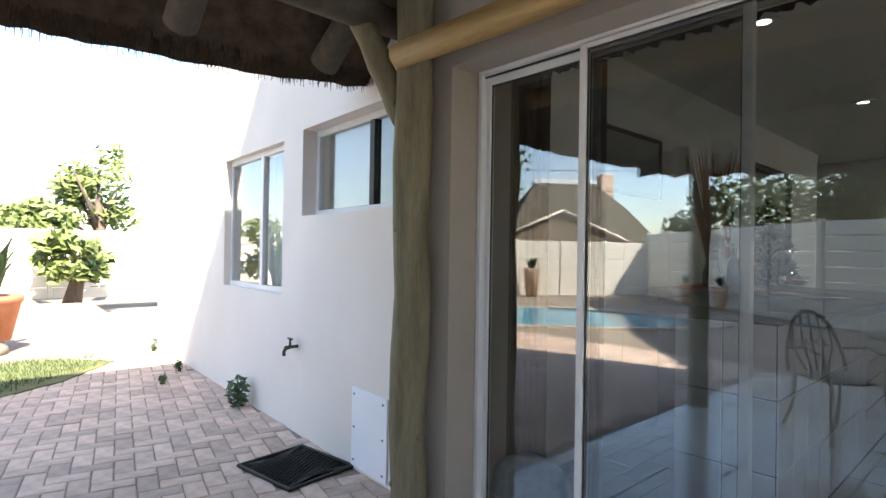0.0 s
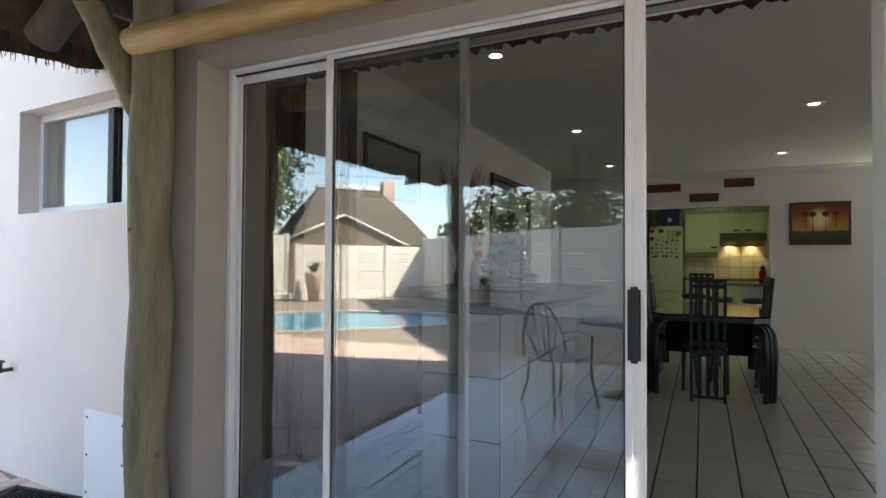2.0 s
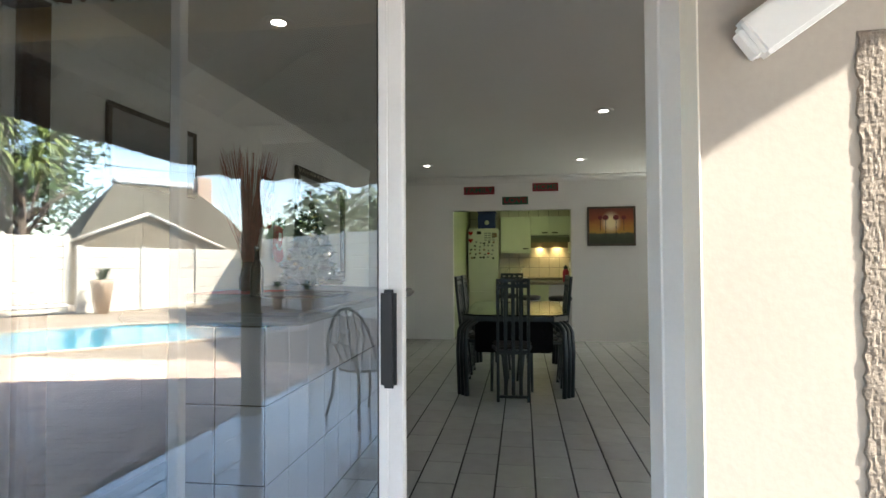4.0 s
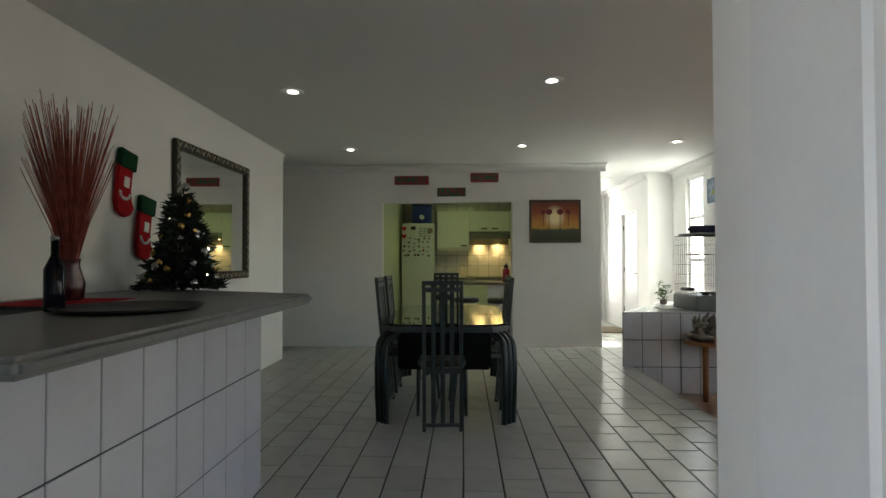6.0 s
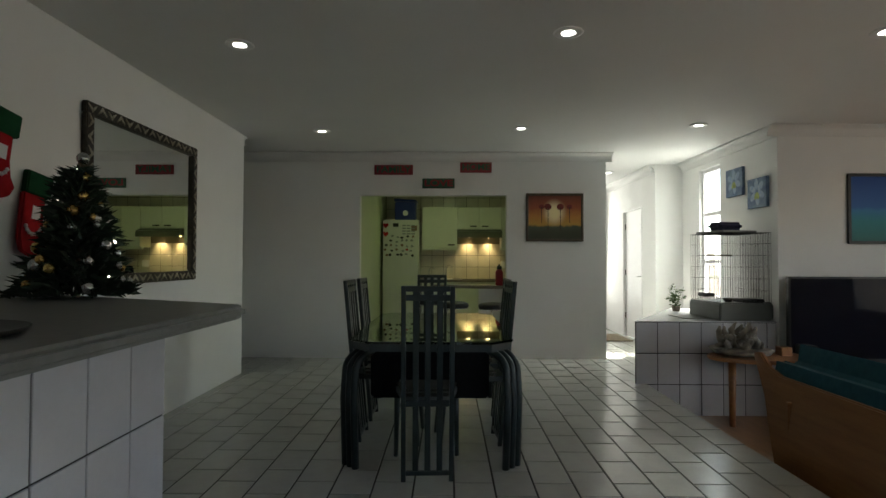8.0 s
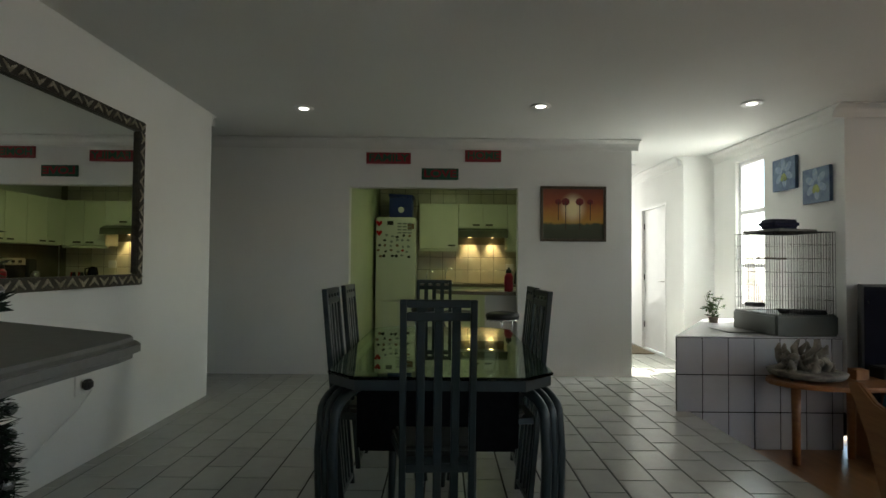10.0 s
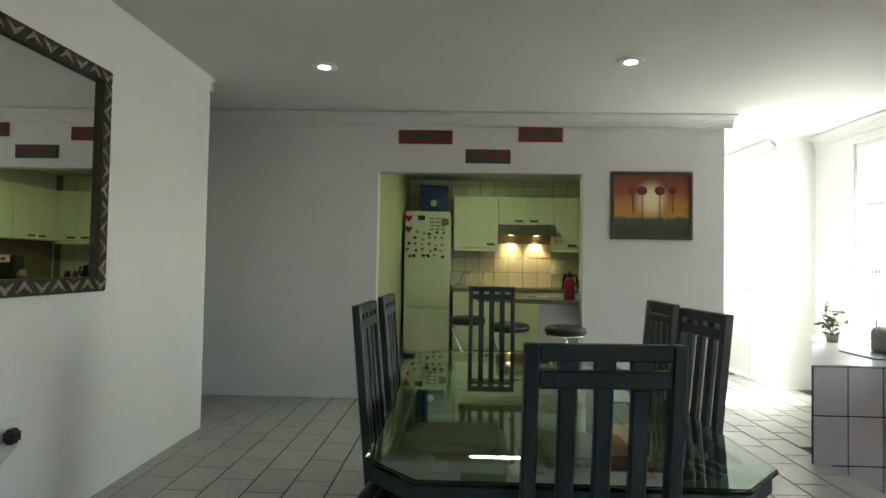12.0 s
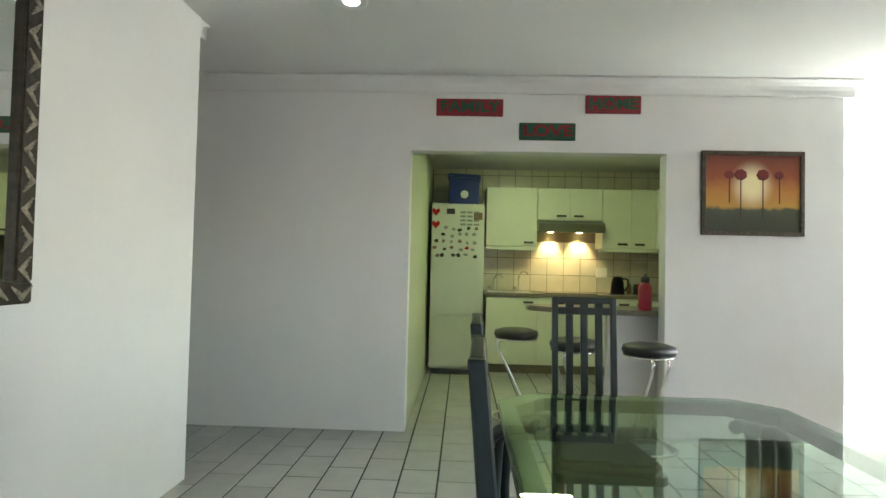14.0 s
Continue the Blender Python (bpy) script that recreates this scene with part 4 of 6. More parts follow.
for y, h in ((0.42, 0.2), (0.12, 0.24)):
    tp = thing("kitchen_tap", "chrome swan-neck kitchen tap at the sink", "tap", "kitchen taps")
    part("spout", tube(bmesh.new(), [(12.5, y, 0.91), (12.5, y, 0.91 + h * 0.7), (12.47, y - 0.03, 0.91 + h), (12.40, y - 0.08, 0.91 + h), (12.37, y - 0.10, 0.91 + h - 0.03)], 0.009, 8), M_CHROME, tp)
    part("knob", ball(bmesh.new(), (12.47, y + 0.05, 0.95), 0.022, 10), M_CHROME, tp)
kq = thing("kettle", "black electric kettle on the worktop", "kettle", m=pose(12.3, -1.02, 0.91))
part("body", lathe(bmesh.new(), [(0.075, 0), (0.08, 0.02), (0.07, 0.15), (0.055, 0.2), (0.02, 0.215)], n=20), M_SCREEN, kq)
part("handle", tube(bmesh.new(), [(0, -0.06, 0.19), (0, -0.12, 0.18), (0, -0.125, 0.1), (0, -0.08, 0.04)], 0.013, 8), M_PLASTIC, kq)
part("base", lathe(bmesh.new(), [(0.085, -0.001), (0.085, 0.012), (0.06, 0.014)], n=20), M_PLASTIC, kq)
for i in range(5):
    tagged(mesh("spice_jar", lathe(bmesh.new(), [(0.03, 0), (0.03, 0.08), (0.022, 0.09), (0.024, 0.12), (0.01, 0.122)], (12.45 - 0.05 * (i % 2), -1.2 - 0.06 * i, 0.911), 12), rng.choice((mm[2], M_RED, M_PLASTIC))), "small dark spice jar on the worktop", "jar", "spice jars")
sw = thing("socket_plate", "white double socket on the tiles", "socket")
part("plate", box(12.622, -0.98, 1.1, 12.632, -0.85, 1.22, 0.003), M_WHITE, sw)
pen = thing("breakfast_counter", "kitchen breakfast counter with rounded end", "counter")
part("counter_top", bev(prism(bmesh.new(), [(9.905, -1.77), (10.42, -1.77), (10.42, 0.1), (10.38, 0.22), (10.3, 0.28), (10.2, 0.27), (10.08, 0.12), (9.96, -0.2), (9.905, -0.55)], 0.865, 0.905), 0.008, 2), M_KTOP, pen, "grey-brown laminate top")
part("panel", box(10.05, -1.77, 0, 10.12, -0.32, 0.864), M_WALL, pen, "white painted panel below")
bt = thing("bottle", "red plastic drinking bottle on breakfast counter", "bottle", m=pose(9.98, -0.58, 0.905))
part("body", lathe(bmesh.new(), [(0.045, 0), (0.05, 0.01), (0.05, 0.17), (0.03, 0.21)], n=18), material("red_plastic", (0.40, 0.015, 0.04), 0.3, bump=0.02), bt)
part("cap", lathe(bmesh.new(), [(0.032, 0.21), (0.032, 0.25), (0.012, 0.255), (0.012, 0.275)], n=14), M_PLASTIC, bt)


def stool(x, y, a):
    t = thing("bar_stool", "chrome bar stool with round black padded seat", "stool", "kitchen stools", pose(x, y, 0, 0, 0, a))
    part("seat", lathe(bmesh.new(), [(0.10, 0.64), (0.165, 0.645), (0.178, 0.67), (0.17, 0.70), (0.12, 0.715), (0.01, 0.718)], n=26), M_PLASTIC, t, "black vinyl padded seat")
    part("rim", lathe(bmesh.new(), [(0.168, 0.632), (0.174, 0.638), (0.168, 0.645)], n=26), M_CHROME, t)
    for s in (-1, 1):
        part("leg", tube(bmesh.new(), [(-0.02, s * 0.055, 0.638), (-0.13, s * 0.055, 0.632), (-0.15, s * 0.055, 0.60), (-0.13, s * 0.055, 0.54), (0.10, s * 0.06, 0.06), (0.13, s * 0.07, 0.015)], 0.012, 8), M_CHROME, t, "bent chrome tube")
    part("base_ring", tube(bmesh.new(), [(0.18 * math.cos(a), 0.18 * math.sin(a), 0.013) for a in (2 * math.pi * k / 28 for k in range(29))], 0.012, 8), M_CHROME, t, "round chrome floor ring")


stool(10.22, 0.36, -90)
stool(9.68, 0.0, -60)
stool(9.52, -0.46, 12)

# side run of the kitchen
su = thing("wall_cabinet", "cream laminate wall cabinets along the side", "cabinet", "kitchen cabinets")
part("body", box(10.7, -1.776, 1.45, 12.28, -1.47, 2.15, 0.002), M_CAB, su)
for i in range(4):
    d = part("door", box(10.7 + 0.395 * i + 0.003, -1.469, 1.454, 10.7 + 0.395 * (i + 1) - 0.003, -1.45, 2.146, 0.003), M_CAB, su)
    xc = 10.7 + 0.395 * i + (0.30 if i % 2 == 0 else 0.095)
    part("handle", box(xc - 0.055, -1.449, 1.49, xc + 0.055, -1.43, 1.512, 0.004), M_HANDLE, d, "bronze bar handle")
sb = thing("base_cabinet", "cream base cabinets along the side wall", "cabinet", "kitchen cabinets")
part("body", box(10.6, -1.776, 0.1, 12.0, -1.3, 0.865, 0.002), M_CAB, sb)
tagged(mesh("worktop", box(10.43, -1.776, 0.872, 12.02, -1.27, 0.91, 0.006, 2), M_KTOP), "brown-grey laminate side worktop", "worktop")
# dark sheet on the side wall stands in for the shade under the cabinets
setting("trim_backsplash", box(10.6, -1.7795, 0.912, 12.6, -1.773, 1.448), material("under_cabinet_shade_brown", (0.17, 0.15, 0.11), 0.3, vary=0.15, scale=7, bump=0.05), "dark sheet for the shade below the side wall cabinets")
mw = thing("mini_oven", "steel and black mini oven on worktop", "oven", m=pose(11.15, -1.55, 0.911))
part("body", box(-0.24, -0.2, 0.01, 0.24, 0.18, 0.33, 0.01, 2), M_STEEL, mw)
part("door", box(-0.22, 0.18, 0.03, 0.22, 0.195, 0.24, 0.004), M_SCREEN, mw, "black glass door")
for k in (-0.12, 0.0, 0.12):
    part("knob", turned(lathe(bmesh.new(), [(0.02, 0), (0.018, 0.02)], n=12), pose(k, 0.18, 0.285, -90, 0, 0)), M_PLASTIC, mw)
cn = thing("coffee_machine", "black coffee machine on the side worktop", "coffee machine", m=pose(11.62, -1.55, 0.911))
part("body", box(-0.09, -0.14, 0, 0.09, 0.1, 0.32, 0.015, 2), M_PLASTIC, cn)
part("jug", lathe(bmesh.new(), [(0.05, 0.02), (0.07, 0.08), (0.05, 0.15)], (0, 0.13, 0), 14), M_CHROME, cn)

# ---------------------------------------------------------------- window corner, cage and lounge
M_FLOWER = material("blue_flower_print", (0.05, 0.09, 0.20), 0.6, vary=0.3, scale=9, fine=30, bump=0.05, second=(0.15, 0.23, 0.30))
M_YELLOW = material("yellow_green_petal", (0.34, 0.42, 0.12), 0.6, vary=0.3, scale=20, bump=0.05)
M_PETAL = material("pale_blue_petal", (0.16, 0.25, 0.42), 0.6, vary=0.25, scale=25, bump=0.05, second=(0.34, 0.42, 0.48))
for x0, z0 in ((8.945, 1.965), (8.485, 1.79)):
    t = thing("flower_canvas", "square canvas print of a blue flower", "picture", "flower canvases")
    part("canvas", box(x0, -3.198, z0, x0 + 0.355, -3.165, z0 + 0.315, 0.003), M_FLOWER, t)
    for k in range(6):  # petals round the heart
        a, c = math.pi * k / 3 + 0.4, Vector((x0 + 0.17, -3.1642, z0 + 0.17))
        u = Vector((math.cos(a), 0, math.sin(a)))
        w = Vector((-u.z, 0, u.x))
        ring = [c + u * (0.085 + 0.062 * math.cos(q)) + w * 0.034 * math.sin(q) for q in (2 * math.pi * j / 12 for j in range(12))]
        bm = bmesh.new()
        bm.faces.new([bm.verts.new(p + Vector((0, 0.0002 * k, 0))) for p in ring])
        part("printed_petal", bm, M_PETAL, t, "pale blue printed petal")
    bm = bmesh.new()
    for k in range(5):
        a = math.pi * (0.1 + 0.8 * k / 4)
        ball(bm, (x0 + 0.17 + 0.025 * math.cos(a), -3.163, z0 + 0.10 + 0.04 * math.sin(a)), 0.026, 8)
    turned(bm, Matrix.Translation((0, -3.163, 0)) @ Matrix.Diagonal((1, 0.03, 1, 1)) @ Matrix.Translation((0, 3.163, 0)))
    part("printed_heart", bm, M_YELLOW, t, "yellow-green flower heart")
win = tagged(new("window_3"), "tall narrow white window with bright daylight", "window", kind="structure")
bm = bmesh.new()
for x0, z0, x1, z1 in ((9.5, 0.75, 9.545, 2.41), (10.015, 0.75, 10.06, 2.41), (9.545, 2.365, 10.015, 2.41), (9.545, 0.75, 10.015, 0.8), (9.545, 1.80, 10.015, 1.85), (9.545, 1.2, 10.015, 1.245)):
    bx(bm, x0, -3.29, z0, x1, -3.24, z1)
part("window_frame", bev(bm, 0.004), M_ALU, win)
for z0, z1 in ((0.8, 1.2), (1.245, 1.8), (1.85, 2.365)):
    p = part("pane", box(9.545, -3.268, z0, 10.015, -3.262, z1), M_GLASS, win)
    p.visible_shadow = False
dr = tagged(new("door_2"), "white panelled hall door with lever handle", "door", kind="structure")
lf = part("leaf", box(11.13, -2.90, 0.01, 11.97, -2.86, 2.03, 0.004), M_WHITE, dr)
part("frame", bev(bx(bx(bx(bmesh.new(), 11.1, -2.93, 0, 11.13, -2.815, 2.06), 11.97, -2.93, 0, 12.0, -2.815, 2.06), 11.13, -2.93, 2.03, 11.97, -2.815, 2.06), 0.003), M_WHITE, dr)
part("handle", tube(bmesh.new(), [(11.2, -2.86, 1.0), (11.2, -2.81, 1.0), (11.31, -2.80, 1.0)], 0.009, 8), M_STEEL, lf, "steel lever handle")
for z in (0.3, 1.0, 1.75):
    part("hinge", tube(bmesh.new(), [(11.968, -2.855, z), (11.968, -2.855, z + 0.09)], 0.008, 6), M_DARKMETAL, lf)
tagged(mesh("door_mat", box(11.3, -2.75, 0.001, 12.1, -2.2, 0.014, 0.004), material("coir_mat", (0.16, 0.12, 0.07), 0.95, vary=0.2, scale=40, bump=0.5)), "brown coir mat on the hall floor", "mat")

CG = rot_z(4, 8.72, -2.90, 0.626)
cage = thing("bird_cage", "large dark wire cage on the tiled ledge", "cage", m=CG)
cw, cd, c1 = 0.29, 0.265, 0.89
part("tray", bev(prism(bmesh.new(), [(-cw - 0.015, -cd - 0.015), (cw + 0.015, -cd - 0.015), (cw + 0.015, cd + 0.015), (-cw - 0.015, cd + 0.015)], 0.002, 0.175), 0.012, 2), material("grey_green_plastic", (0.10, 0.115, 0.105), 0.5, vary=0.1, bump=0.05), cage, "grey plastic tray base")
for nm, n in (("side_grille", 0), ("side_grille", 1), ("side_grille", 2), ("side_grille", 3)):
    bm = bmesh.new()
    long = n < 2
    half, sgn = (cw, (-1, 1)[n]) if long else (cd, (-1, 1)[n - 2])
    cnt = 22 if long else 20
    for i in range(cnt + 1):
        q = -half + 2 * half * i / cnt
        a = (q, sgn * cd) if long else (sgn * cw, q)
        tube(bm, [(*a, 0.17), (*a, c1)], 0.0016, 4)
    for z in (0.18, 0.30, 0.42, 0.54, 0.66, 0.78, c1):
        a, b = ((-half, sgn * cd), (half, sgn * cd)) if long else ((sgn * cw, -half), (sgn * cw, half))
        tube(bm, [(*a, z), (*b, z)], 0.003 if z in (0.18, c1) else 0.0018, 4)
    part(nm, bm, M_DARKMETAL, cage)
bm = bmesh.new()
for i in range(23):
    q = -cw + 2 * cw * i / 22
    tube(bm, [(q, -cd, c1), (q, cd, c1)], 0.0016, 4)
part("roof_grille", bm, M_DARKMETAL, cage)
part("perch", tube(bmesh.new(), [(-0.02, cd - 0.004, 0.665), (-0.02, -0.02, 0.66)], 0.009, 6), M_BARK, cage, "wooden perch")
part("bowl", lathe(bmesh.new(), [(0.03, 0.16), (0.06, 0.2), (0.058, 0.2), (0.028, 0.165)], (-0.15, 0.1, 0.02), 16), M_PLASTIC, cage, "black feeding bowl")
part("bowl", box(0.05, 0.12, 0.22, 0.2, 0.24, 0.26, 0.01, 2), M_PLASTIC, cage, "black feeding tray")
part("bowl", box(-0.26, -0.22, 0.18, -0.05, 0.0, 0.215, 0.01, 2), M_PLASTIC, cage, "black feeding tray")
bag = tagged(mesh("folded_cover", bev(turned(box(-0.10, -0.15, 0.0, 0.10, 0.15, 0.085, 0.03, 3), CG @ pose(-0.08, 0.09, 0.921, 0, 0, 8)), 0.002), material("dark_blue_fabric", (0.02, 0.02, 0.06), 0.9, vary=0.2, scale=30, bump=0.3)), "dark blue folded fabric on the cage", "fabric")
tagged(mesh("cage_board", turned(box(-0.2, -0.17, 0.896, 0.22, 0.23, 0.918, 0.004), CG @ pose(0.0, 0, 0, 0, 0, 9)), M_COUNTER), "thin grey board lying on the cage", "board")


tagged(mesh("floor_mat_sheet", box(8.62, -2.62, 0.627, 8.98, -2.36, 0.634, 0.002), M_COUNTER), "flat dark grey sheet lying on the ledge", "sheet")


def leafy(bm, rng, centre, radius, n, size):
    c = Vector(centre)
    for i in range(n):
        d = Vector((rng.gauss(0, 1), rng.gauss(0, 1), rng.gauss(0, 1))).normalized()
        p = c + Vector((d.x * radius[0], d.y * radius[1], d.z * radius[2])) * rng.random() ** 0.4
        s = size * rng.uniform(0.6, 1.3)
        u = Vector((rng.gauss(0, 1), rng.gauss(0, 1), rng.gauss(0, 0.6))).normalized()
        w = u.orthogonal().normalized()
        v = [bm.verts.new(q) for q in (p - u * s, p + w * s * 0.45 + u * 0.1 * s, p + u * s, p - w * s * 0.45 + u * 0.1 * s)]
        bm.faces.new(v)


pl = thing("pot_plant", "small leafy green plant on the tiled ledge", "plant", m=pose(9.5, -2.66, 0.626))
part("pot", lathe(bmesh.new(), [(0.04, 0), (0.05, 0.06), (0.055, 0.06)], n=16), M_STONE, pl)
bm = bmesh.new()
leafy(bm, random.Random(5), (0, 0, 0.17), (0.10, 0.10, 0.17), 75, 0.032)
for k in range(7):
    a = 0.9 * k
    tube(bm, [(0, 0, 0.05), (0.04 * math.cos(a), 0.04 * math.sin(a), 0.16), (0.09 * math.cos(a), 0.09 * math.sin(a), 0.26 + 0.02 * (k % 3))], [0.003, 0.0025, 0.0015], 5)
part("leaves", bm, M_LEAF, pl)
st = thing("side_table", "round-edged oak side table with legs", "side table", m=pose(8.05, -2.72, -0.315))
part("tabletop", bev(prism(bmesh.new(), [(0.30 * math.cos(a) - 0.05, 0.50 * math.sin(a) - 0.12) for a in (2 * math.pi * k / 28 for k in range(28))], 0.63, 0.665), 0.008, 2), M_WOOD, st)
for x, y in ((0.0, 0.14), (-0.2, -0.4), (0.15, -0.4)):
    part("leg", tube(bmesh.new(), [(x, y, 0.63), (x, y, 0.0)], [0.035, 0.028], 12), M_WOOD, st)
orn = thing("driftwood_ornament", "grey carved driftwood and shell ornament on table", "ornament", m=pose(8.05, -2.66, 0.351) @ Matrix.Diagonal((1.25, 1.25, 1.45, 1)))
M_DRIFT = material("grey_driftwood", (0.30, 0.27, 0.22), 0.85, vary=0.3, scale=14, fine=70, bump=0.8, second=(0.07, 0.06, 0.05))
rng = random.Random(11)
part("dish", lathe(bmesh.new(), [(0.1, 0.0), (0.2, 0.015), (0.22, 0.04), (0.19, 0.045)], n=22), M_DRIFT, orn)
for i in range(20):
    pts = [Vector((rng.uniform(-0.10, 0.10), rng.uniform(-0.16, 0.16), 0.02))]
    top = 0.19 - 0.7 * abs(pts[0].y)
    for j in range(4):
        pts.append(pts[-1] + Vector((rng.uniform(-0.045, 0.045), rng.uniform(-0.05, 0.05) - pts[-1].y * 0.2, top * rng.uniform(0.15, 0.34))))
    part("branch", tube(bmesh.new(), pts, [0.03, 0.026, 0.02, 0.022, 0.007], 7), M_DRIFT, orn)
for i in range(10):
    part("shell", ball(bmesh.new(), (rng.uniform(-0.12, 0.12), rng.uniform(-0.15, 0.15), rng.uniform(0.05, 0.12)), rng.uniform(0.015, 0.035), 7, 0.7), M_DRIFT, orn)
un = thing("tv_unit", "low oak television cabinet", "cabinet")
part("body", box(7.85, -5.3, -0.314, 8.33, -3.22, 0.16, 0.008, 2), M_WOOD, un)
for i in range(4):
    part("door", box(7.835, -5.28 + 0.5 * i, -0.25, 7.849, -4.80 + 0.5 * i, 0.13, 0.004), M_WOOD, un)
tv = thing("television", "black flat screen television on a cabinet", "television")
part("bezel", box(8.16, -4.55, 0.27, 8.21, -3.18, 1.08, 0.006, 2), M_PLASTIC, tv)
part("screen", box(8.153, -4.53, 0.30, 8.159, -3.20, 1.06), M_SCREEN, tv, "dark reflecting screen")
part("stand", bx(bx(bmesh.new(), 8.05, -4.4, 0.161, 8.3, -3.75, 0.18), 8.17, -4.2, 0.18, 8.2, -3.95, 0.27), M_PLASTIC, tv)
tagged(mesh("loudspeaker", box(8.0, -3.36, 0.161, 8.2, -3.23, 0.44, 0.01, 2), M_PLASTIC), "black loudspeaker box beside the television", "loudspeaker")
tagged(mesh("wooden_box", box(7.98, -3.1, 0.351, 8.08, -3.0, 0.43, 0.004), M_WOOD), "small oak box on the side table", "box")
M_SEA = banded("sea_painting", [(0.0, (0.02, 0.12, 0.12)), (0.35, (0.02, 0.22, 0.24)), (0.5, (0.03, 0.20, 0.42)), (0.55, (0.02, 0.12, 0.38)), (1.0, (0.01, 0.07, 0.30))], 2, 1.4, 2.1, 0.05)
jp = framed("jetty_painting", "blue sea painting with an orange jetty hut", 8.35, -4.92, 1.40, -3.88, 2.10, M_PLASTIC, M_SEA, on_y=False)
bm = bmesh.new()
prof = [(-4.32, 1.80), (-4.45, 1.90), (-4.50, 1.96), (-4.55, 1.90), (-4.72, 1.80)]
lo = [bm.verts.new((8.332, y, z)) for y, z in prof]
hi = [bm.verts.new((8.3335, y, z)) for y, z in prof]
bm.faces.new(lo)
bm.faces.new(hi[::-1])
for i in range(5):
    bm.faces.new((lo[i], hi[i], hi[(i + 1) % 5], lo[(i + 1) % 5]))
for y in (-4.38, -4.62):
    bx(bm, 8.332, y - 0.015, 1.64, 8.3335, y + 0.015, 1.80)
part("painted_hut", bm, material("orange_paint", (0.42, 0.13, 0.03), 0.6, vary=0.2, scale=20, bump=0.1), jp, "orange painted thatched hut")
bm = bmesh.new()
v = [bm.verts.new((8.3325, y, z)) for y, z in ((-4.33, 1.43), (-4.70, 1.43), (-4.54, 1.68), (-4.47, 1.68))]
bm.faces.new(v)
part("painted_jetty", bm, material("pale_plank_paint", (0.45, 0.36, 0.32), 0.6, vary=0.15, scale=20, bump=0.1), jp, "pale painted jetty")

sofa = thing("sofa", "oak-backed sofa with teal cushions", "sofa", m=pose(5.77, -1.965, -0.315))
part("back_panel", turned(bev(outline_plate(bmesh.new(), [(-0.95, 0.02), (0.72, 0.02), (0.87, 0.3), (1.02, 0.6), (1.22, 0.87), (1.13, 0.885), (1.0, 0.80), (0.86, 0.765), (-0.9, 0.76), (-1.05, 0.74)], -0.02, 0.02), 0.01, 2), pose(0, -0.12, 0, 8, 0, 0)), M_WOOD, sofa, "curved oak back panel")
part("end_panel", bev(prism(bmesh.new(), [(0.70, -0.95), (0.73, -0.95), (0.73, -0.16), (0.70, -0.16)], 0.02, 0.62), 0.004), M_WOOD, sofa)
part("end_panel", bev(prism(bmesh.new(), [(-0.95, -0.95), (-0.92, -0.95), (-0.92, -0.12), (-0.95, -0.12)], 0.02, 0.62), 0.004), M_WOOD, sofa)
part("seat", box(-0.91, -0.95, 0.0, 0.69, -0.16, 0.40, 0.05, 3), M_TEAL, sofa)
for x, half, top in ((0.36, 0.78, 0.97), (-0.72, 0.28, 0.90)):
    part("back_cushion", turned(box(-half, -0.15, 0.36, half, 0.15, top, 0.145, 7), pose(x, -0.27, 0, 10, 0, 0)), M_TEAL, sofa, "plump teal cushion")

# ---------------------------------------------------------------- outside: house wall, thatched lapa, paving
G = -0.08
EW = rot_z(-3.3, 2.40, 2.2, 0)  # the garden wall of the house turns a little from the door wall


def ext(x, y, z):
    return EW @ Vector((x, y, z))


w1 = (0.65, 1.83, 1.50, 2.13)
w2 = (2.17, 3.56, 0.905, 2.10)
bm = bmesh.new()
bx(bm, 0, 0.1, -0.2, 0.22, w1[0], 3.2)
bx(bm, 0, w1[0], -0.2, 0.22, w1[1], w1[2])
bx(bm, 0, w1[0], w1[3], 0.22, w1[1], 3.2)
bx(bm, 0, w1[1], -0.2, 0.22, w2[0], 3.2)
bx(bm, 0, w2[0], -0.2, 0.22, w2[1], w2[2])
bx(bm, 0, w2[0], w2[3], 0.22, w2[1], 3.2)
bx(bm, 0, w2[1], -0.2, 0.22, 6.3, 3.2)
M_EXT2 = material("smooth_cream_plaster", (0.85, 0.79, 0.72), 0.85, vary=0.04, scale=1.6, fine=90, bump=0.25, spec=0.2)
wall_garden = setting("wall_garden", turned(bm, EW), M_EXT2, "pale plaster garden wall of the house")
setting("wall_rooms", turned(bx(bx(bmesh.new(), 1.6, 0.2, 0, 1.7, 6.2, 3.0), 0.24, 6.2, 0, 1.7, 6.3, 3.0), EW), M_WALL, "white inner room wall behind the windows")
setting("ceiling_rooms", turned(box(0.0, 0.1, 3.2, 1.8, 6.4, 3.3), EW), M_CEIL, "flat roof slab over the side rooms")


